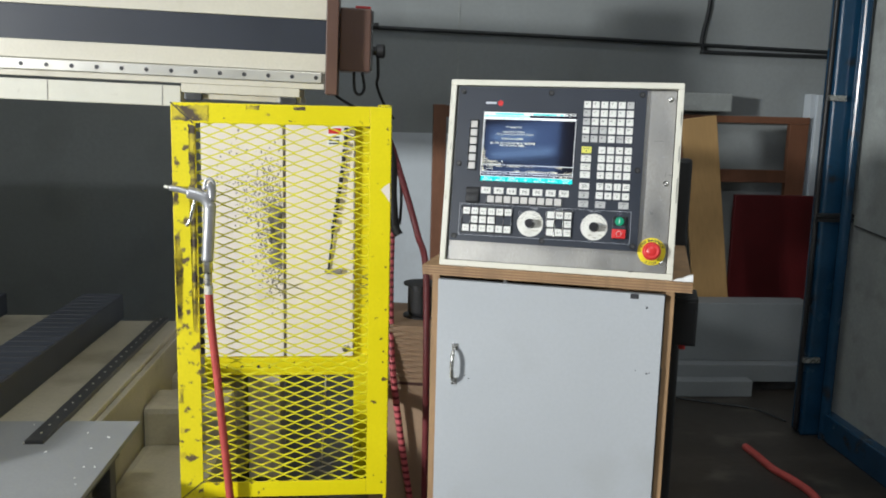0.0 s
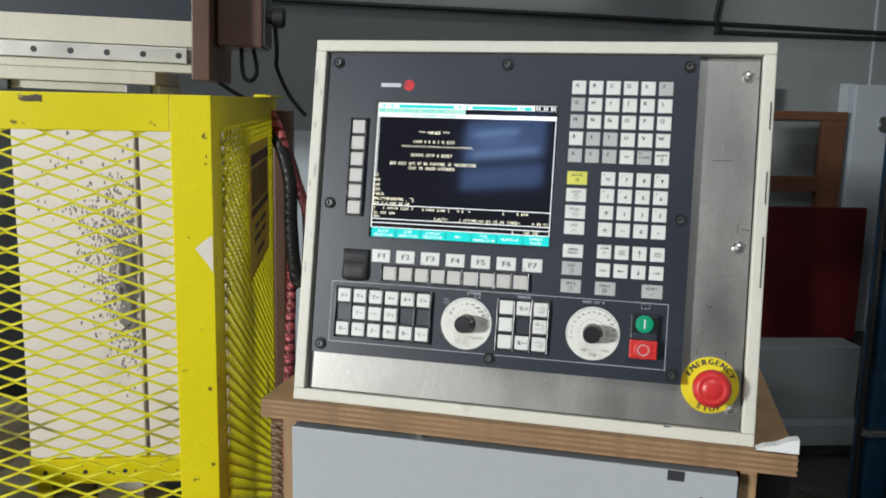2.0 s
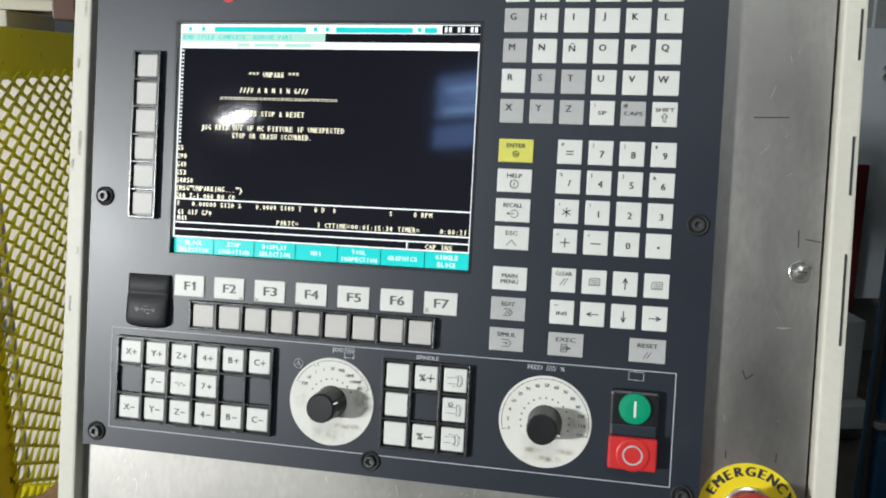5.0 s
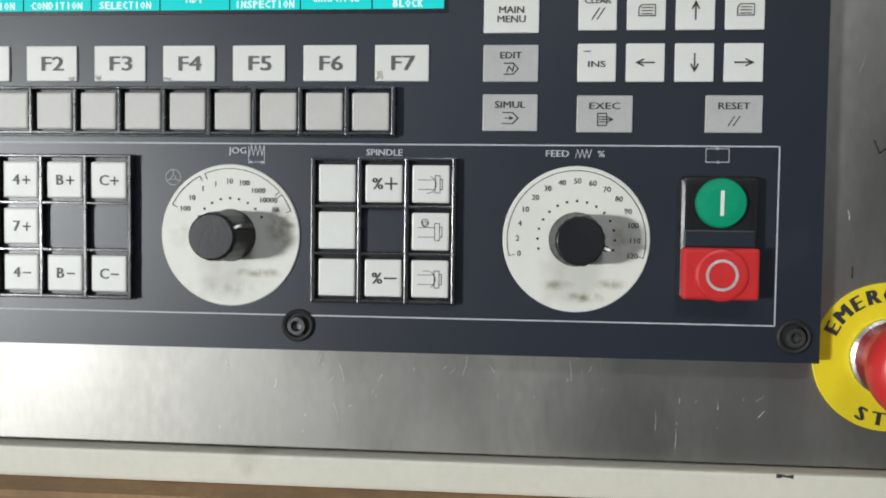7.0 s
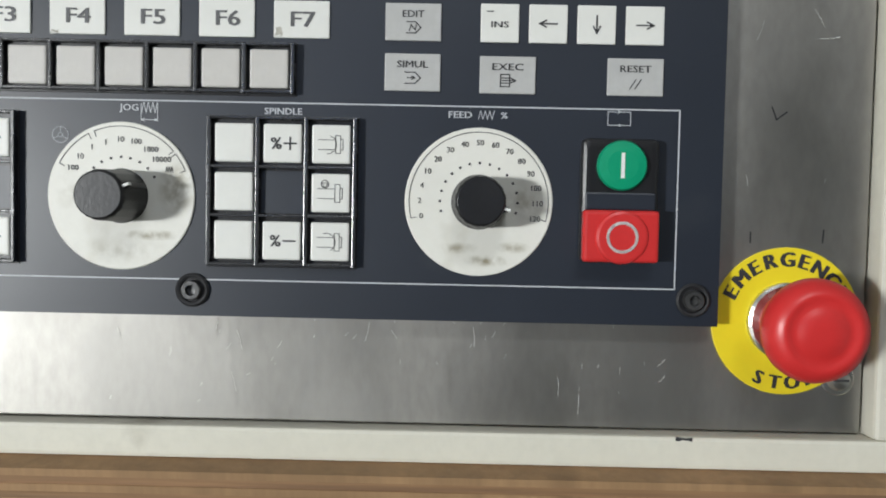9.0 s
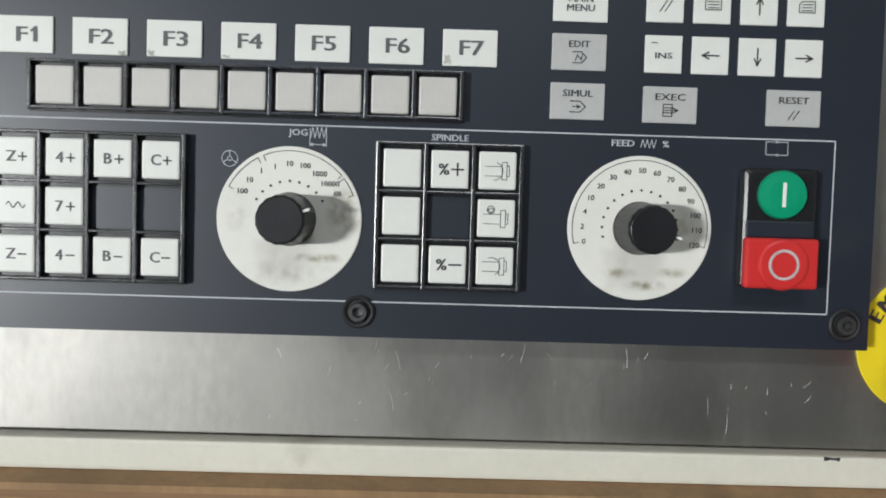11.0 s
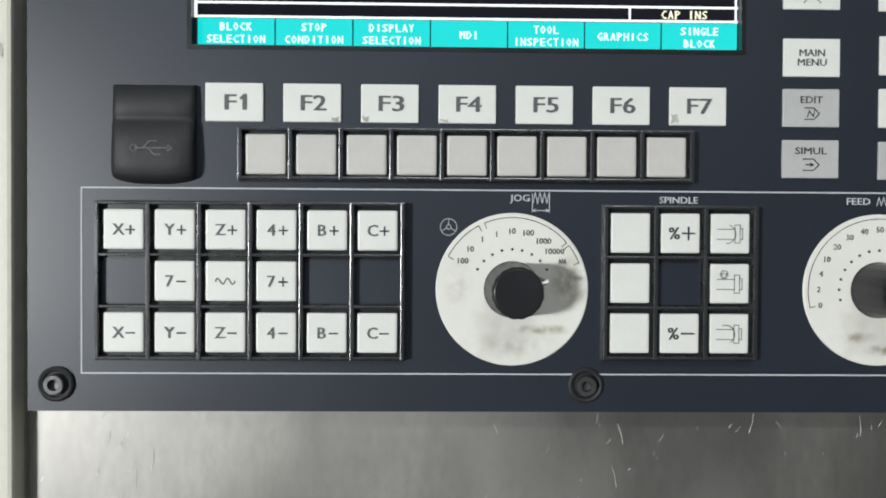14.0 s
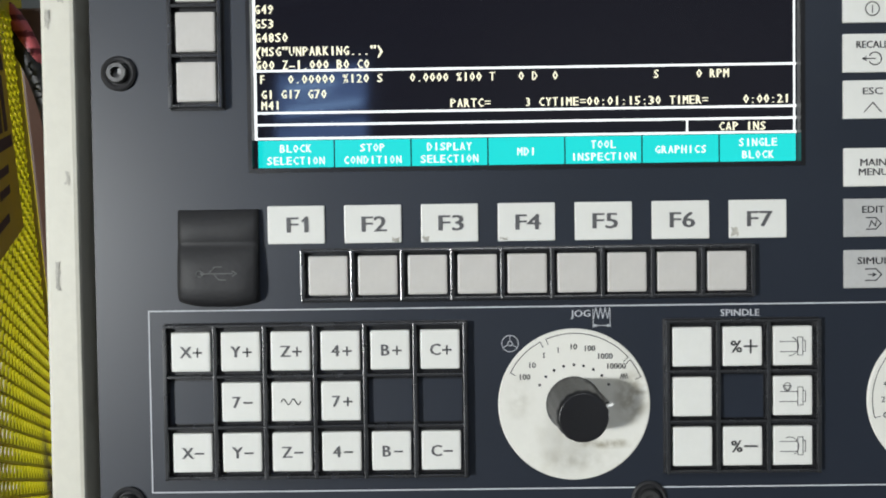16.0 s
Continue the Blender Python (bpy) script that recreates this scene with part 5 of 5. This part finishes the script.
def machine_bed():
    t = thing("machine_bed", RM, "cream cast machine bed with dark way covers", "machine bed")
    part("bed_slab", bbox(-4.4, -2.757, -3.05, -1.74, 0.36, 0.55, 0.006), BEDM, t, "darker blotchy cream bed")
    part("side_wall", bbox(-2.756, -2.735, -3.05, -1.75, 0.0, 0.535, 0.004), BEDM, t)
    part("base", bbox(-4.3, -2.80, -2.95, -1.84, 0.0, 0.36, 0.006), BEDM, t)
    part("way_rail", bbox(-2.860, -2.812, -3.05, -1.745, 0.55, 0.566, 0.003), DARKMETAL, t, "dark toothed way rail")
    part("rail_strip", bbox(-2.866, -2.8605, -3.05, -1.745, 0.55, 0.559, 0.001), RAILM, t, "bright machined edge")
    for k in range(22):
        part("rail_bolt", lathe([(0.0035, 0.566), (0.0035, 0.568)], "z", 8), RAILM, t, at=(-2.836, -3.0 + 0.058 * k, 0))
    part("way_cover", bbox(-3.165, -3.005, -3.30, -1.70, 0.55, 0.652, 0.005), BAND, t, "dark folded way cover")
    for k in range(26):
        part("cover_fold", bbox(-3.164, -3.006, -3.26 + 0.06 * k, -3.254 + 0.06 * k, 0.652, 0.6535), CABLE, t)
    part("way_cover", bbox(-3.62, -3.47, -3.30, -1.70, 0.565, 0.652, 0.005), BAND, t, "dark folded way cover")
    part("far_ledge", bbox(-4.4, -3.20, -3.05, -1.72, 0.55, 0.565, 0.003), BEDM, t)
    part("casting_block", bbox(-2.734, -2.46, -2.44, -2.235, 0.0, 0.43, 0.02), BEDM, t, "cream casting with rounded edges")
    part("casting_foot", bbox(-2.734, -2.46, -3.2, -2.441, 0.0, 0.31, 0.03), BEDM, t, "cream lower casting")
    part("casting_rib", bbox(-2.734, -2.62, -2.234, -1.80, 0.0, 0.36, 0.02), BEDM, t, "cream casting rib")
    return t


def work_table():
    t = thing("work_table", RM, "grey plate work table with small bright chips", "table")
    part("plate", bbox(-3.6, -2.612, -4.6, -2.885, 0.542, 0.556, 0.002), PLATEG, t)
    part("apron", bbox(-3.55, -2.66, -4.55, -2.92, 0.47, 0.54, 0.004), DARKMETAL, t)
    for x in (-3.5, -2.72):
        for y in (-4.5, -2.98):
            part("leg", bbox(x, x + 0.05, y, y + 0.05, 0, 0.47, 0.003), DARKMETAL, t)
    return t


def chip_scatter():
    rnd = random.Random(8)
    bm = bmesh.new()
    for _ in range(60):
        x, y, s = rnd.uniform(-3.2, -2.63), rnd.uniform(-3.6, -2.9), rnd.uniform(0.0012, 0.003)
        box(bm, x - s, x + s, y - s * 0.6, y + s * 0.6, 0.5565, 0.558)
    return solid("metal_chips", bm, WHITE, RM, "small bright metal chips scattered on the table", "metal chips", "stuff")


gantry()
solid("steel_upright", bbox(0.222, 0.266, -0.035, 0.10, 0.0, 1.41, 0.004), BROWN, pose(-0.951, 0.981, 0, 0, 0, 20), "dark brown steel upright standing behind the yellow cage", "upright")
machine_bed()
work_table()
chip_scatter()

# ---- behind, between cage and box ----
solid("baseboard_paint", bbox(-2.35, -1.40, -0.006, 0.0, 0.0, 1.288), WALLW, RM, "pale blue-white painted lower wall panel", "wall panel", "structure")
t = thing("timber_rack", RM, "brown timber rack standing against the pale wall", "rack")
part("upright", bbox(-1.665, -1.59, -0.34, -0.28, 0.0, 1.46, 0.004), TIMBER, t)
part("upright", bbox(-1.10, -1.02, -0.34, -0.28, 0.0, 1.46, 0.004), TIMBER, t)
part("crossbar", bbox(-1.589, -1.101, -0.335, -0.285, 1.39, 1.455, 0.004), TIMBER, t)


def cable_spool():
    t = thing("cable_spool", pose(-0.545, 0.98, 0.70), "black plastic cable spool on top of a carton", "spool")
    part("flange", lathe([(0.066, 0.116), (0.066, 0.122)], "z", 32), CABLE, t)
    part("winding", lathe([(0.045, 0.006), (0.050, 0.02), (0.050, 0.10), (0.045, 0.116)], "z", 28), SOFTBLACK, t, "black wound cable")
    part("flange", lathe([(0.066, 0.0), (0.066, 0.006)], "z", 32), CABLE, t)
    return t


def carton(name, m, sx, sy, sz, label):
    t = thing(name, m, label, "box")
    part("body", bbox(-sx / 2, sx / 2, -sy / 2, sy / 2, 0, sz, 0.003), CARTON, t)
    part("flap", bbox(-sx / 2, sx / 2, -sy / 2 - 0.003, -sy / 2 - 0.0005, sz * 0.72, sz, 0.001), CARTON, t)
    for k in range(9):
        z = sz * 0.74 + k * sz * 0.028
        part("ridge", tube([(-sx / 2 + 0.004, -sy / 2 - 0.003, z + 0.006), (0.0, -sy / 2 - 0.004, z), (sx / 2 - 0.004, -sy / 2 - 0.003, z - 0.012)], 0.0045, 8, 4), CARTON, t)
    part("flap_joint", bbox(-sx / 2, sx / 2, -sy / 2 - 0.0035, -sy / 2 - 0.0031, sz * 0.70, sz * 0.715), SIGNINK, t)
    return t


carton("cardboard_box", pose(-0.50, 1.0, 0, 0, 0, 6), 0.40, 0.34, 0.70, "brown cardboard box standing behind the cabinet")
cable_spool()


def hose(name, pts, r, m, label, rings=0):
    ob = solid(name, tube(pts, r, 12, 6), m, pose(0, 0, 0), label, "hose" if "hose" in name else "cable")
    return ob


hose("air_hose", [(-0.80, 1.02, 1.40), (-0.72, 0.97, 1.41), (-0.672, 0.95, 1.34), (-0.655, 0.95, 1.22), (-0.652, 0.95, 1.0), (-0.638, 0.90, 0.82), (-0.60, 0.80, 0.62), (-0.575, 0.78, 0.45), (-0.54, 0.78, 0.22), (-0.50, 0.77, 0.012)], 0.0115, HOSEB, "red braided air hose hanging beside the cage")
hose("air_hose", [(-0.82, 1.04, 1.39), (-0.73, 0.98, 1.40), (-0.66, 0.95, 1.305), (-0.60, 0.95, 1.14), (-0.55, 0.93, 1.0), (-0.50, 0.86, 0.90), (-0.47, 0.78, 0.6), (-0.46, 0.76, 0.2), (-0.46, 0.76, 0.012)], 0.0115, HOSED, "dark red hose running down behind the cabinet")
hose("power_cable", [(-0.80, 1.0, 1.385), (-0.70, 0.96, 1.36), (-0.652, 0.94, 1.26), (-0.648, 0.94, 1.14), (-0.638, 0.94, 1.03), (-0.622, 0.94, 0.995)], 0.016, CABLE, "thick black cable ending in a loose plug")
hose("thin_cable", [(-0.69, 0.96, 1.38), (-0.64, 0.96, 1.27), (-0.622, 0.96, 1.14), (-0.626, 0.96, 1.03)], 0.005, CABLE, "thin black cable hanging beside the cage")

# ---- back wall, right of the box ----


def conduit(name, pts, r, label):
    return solid(name, tube(pts, r, 12, 5), CONDUIT, RM, label, "conduit")


conduit("wall_conduit", [(-2.6, -0.02, 1.918), (-2.0, -0.02, 1.900), (-0.75, -0.02, 1.876), (-0.02, -0.02, 1.857), (0.95, -0.02, 1.832)], 0.012, "dark electrical conduit along the wall")
conduit("wall_conduit", [(0.02, -0.02, 2.6), (0.012, -0.02, 2.126), (-0.018, -0.02, 1.93), (-0.022, -0.02, 1.865), (0.0, -0.02, 1.826), (0.06, -0.02, 1.815), (0.95, -0.02, 1.806)], 0.012, "dark bent conduit coming down the wall")
for x in (-1.505, 0.82):
    solid("wall_seam", bbox(x - 0.006, x + 0.006, -0.004, 0.0, 1.30 if x < 0 else 0, 4.9), WALLW if x > 0 else PARTI, RM, "vertical joint of the wall panels", "trim", "structure")


def leaning_frame():
    t = thing("timber_stand", RM @ pose(0, -0.10, 0), "red-brown timber stand leaning on the wall", "stand")
    part("top_rail", bbox(-0.08, 0.655, -0.02, 0.02, 1.395, 1.437, 0.003), TIMBER, t)
    part("mid_rail", bbox(-0.08, 0.53, -0.018, 0.018, 1.035, 1.112, 0.003), TIMBER, t)
    part("stile", bbox(0.532, 0.650, -0.022, 0.022, 0.0, 1.394, 0.003), TIMBER, t)
    part("stile", bbox(-0.18, -0.081, -0.022, 0.022, 0.0, 1.437, 0.003), TIMBER, t)
    return t


leaning_frame()
solid("red_board", bbox(0.19, 0.765, -0.195, -0.165, 0.0, 0.965, 0.006), REDBOARD, RM, "dark red board standing on the floor behind the crate", "board")
t = thing("wall_cabinet", RM, "off-white narrow panel cabinet on the back wall", "cabinet")
part("front", bbox(0.70, 1.0, -0.10, -0.004, 0.30, 1.575, 0.004), WALLW, t, "off-white front")
part("edge_strip", bbox(0.662, 0.6995, -0.085, -0.004, 0.30, 1.58, 0.004), WALLW, t, "pale edge strip")
for z in (1.40, 1.36):
    part("knob", lathe([(0.012, 0.10), (0.012, 0.115), (0.02, 0.12), (0.02, 0.13)], n=16), CHROME, t, at=(0.84, 0, z))
solid("grey_shelf_bracket", bbox(-0.30, 0.09, -0.28, -0.02, 1.46, 1.565, 0.006), PARTI, RM, "grey metal duct box on the back wall", "duct")


def plank():
    return solid("tan_plank", bbox(-0.096, 0.096, -0.012, 0.012, 0.0, 1.44, 0.004), PLANK, RM @ pose(-0.065, -0.72, 0.0, 0, -8.2, 0), "tan wooden board standing behind the pale crate", "board")


plank()
t = thing("pale_crate", RM, "pale grey crate with a stepped plinth on the floor", "crate")
part("body", bbox(-0.75, 0.34, -0.95, -0.80, 0.15, 0.464, 0.006), FOAM, t)
part("plinth", bbox(-0.80, 0.36, -1.02, -0.78, 0.055, 0.1495, 0.006), FOAM, t, "pale plinth")
part("foot_board", bbox(-0.82, -0.02, -1.10, -1.0205, 0.0, 0.085, 0.006), FOAM, t, "pale floor board")
part("skid", bbox(-0.75, 0.34, -0.98, -0.80, 0.0, 0.0545, 0.004), DARKMETAL, t)

# dark device on the cabinet's side
t = thing("switch_box", pose(0, 0, 0), "black switch box mounted on the cabinet side", "switch box")
part("housing", bbox(0.2995, 0.356, 0.11, 0.22, 0.905, 1.02, 0.004), SOFTBLACK, t)
part("cover", bbox(0.303, 0.352, 0.105, 0.1095, 0.912, 1.012, 0.002), CABLE, t)
part("gland", lathe([(0.008, 0.885), (0.010, 0.905)], "z", 12, (0.328, 0.16, 0)), RED, t)
t = thing("back_board", pose(0, 0, 0), "black rounded board standing behind the control box", "board")
part("panel", bbox(0.285, 0.338, 0.53, 0.57, 0.0, 1.32, 0.012, 3), CABLE, t)

# ---- blue post and partition ----
solid("partition", bbox(0.105, 0.16, -6.4, -1.63, 0.12, 3.2), PARTI, RM, "rough grey partition panel in a blue steel frame", "partition", "structure")
t = thing("blue_post", RM @ pose(0.022, 0, 0), "dark blue painted steel post with cable clips", "post")
part("tube", bbox(-0.045, 0.08, -1.63, -1.53, 0.0, 3.2, 0.014, 3), BLUE, t)
part("base_channel", bbox(0.03, 0.16, -6.4, -1.64, 0.0, 0.125, 0.006), BLUE, t, "blue base channel")
part("edge_tube", lathe([(0.024, 0.0), (0.024, 3.2)], "z", 18, (0.045, -1.66, 0)), BLUE, t)
for z in (1.523, 0.365):
    part("clip", bbox(-0.075, 0.0, -1.655, -1.632, z - 0.012, z + 0.012, 0.003), CHROME, t, "bright metal cable clip")
part("cable_run", tube([(-0.055, -1.60, 2.9), (-0.055, -1.60, 2.0), (-0.058, -1.60, 1.45), (-0.06, -1.6, 1.2), (-0.056, -1.6, 0.9), (-0.06, -1.6, 0.4), (-0.056, -1.6, 0.02)], 0.011, 10, 5), CABLE, t, "black cable tied to the post")
for z in (1.0, 1.02):
    part("cable_tie", bbox(-0.075, 0.09, -1.66, -1.632, z - 0.008, z + 0.008, 0.003), CABLE, t)
t = thing("thin_wire", RM @ pose(0.02, 0, 0), "thin black wire fixed across the partition", "cable")
part("wire", tube([(0.08, -1.68, 0.98), (0.082, -2.2, 0.95), (0.082, -3.0, 0.97)], 0.003, 8, 5), CABLE, t)

# ---- floor clutter ----
solid("floor_strap", tube([(0.70, 1.86, 0.008), (0.74, 1.763, 0.009), (0.79, 1.64, 0.008), (0.85, 1.55, 0.009), (0.91, 1.42, 0.008), (0.93, 1.2, 0.008)], 0.017, 8, 5), HOSER, pose(0, 0, 0), "red strap lying on the floor", "strap")
solid("floor_wire", tube([(0.36, 2.45, 0.006), (0.6, 2.42, 0.006), (0.78, 2.40, 0.006), (0.92, 2.26, 0.006)], 0.005, 8, 5), CONDUIT, pose(0, 0, 0), "grey wire lying on the floor", "cable")

# ---- window behind, in the front wall ----
t = thing("window_1", RM, "window with daylight in the front wall", "window", kind="structure")
for a, b, c, d in ((-5.7, -4.6, 3.45, 3.5), (-5.7, -4.6, 4.3, 4.35), (-5.7, -5.65, 3.5, 4.3), (-4.65, -4.6, 3.5, 4.3), (-5.65, -4.65, 3.76, 3.81)):
    part("window_frame", bbox(a, b, -10.12, -10.04, c, d), DARKMETAL, t)
part("sky_backdrop", bbox(-5.72, -4.58, -10.24, -10.21, 3.43, 4.37), SKYGLOW, t)
# Emitting strips added so that the display mirrors bright streaks.
for x0, x1, z0, z1 in ((-5.60, -5.05, 4.16, 4.20), (-5.60, -4.80, 3.93, 3.97), (-5.50, -5.10, 4.07, 4.085)):
    part("glow_strip", bbox(x0, x1, -10.208, -10.204, z0, z1), SKYBRIGHT, t, "glowing strip added in front of the sky backdrop")
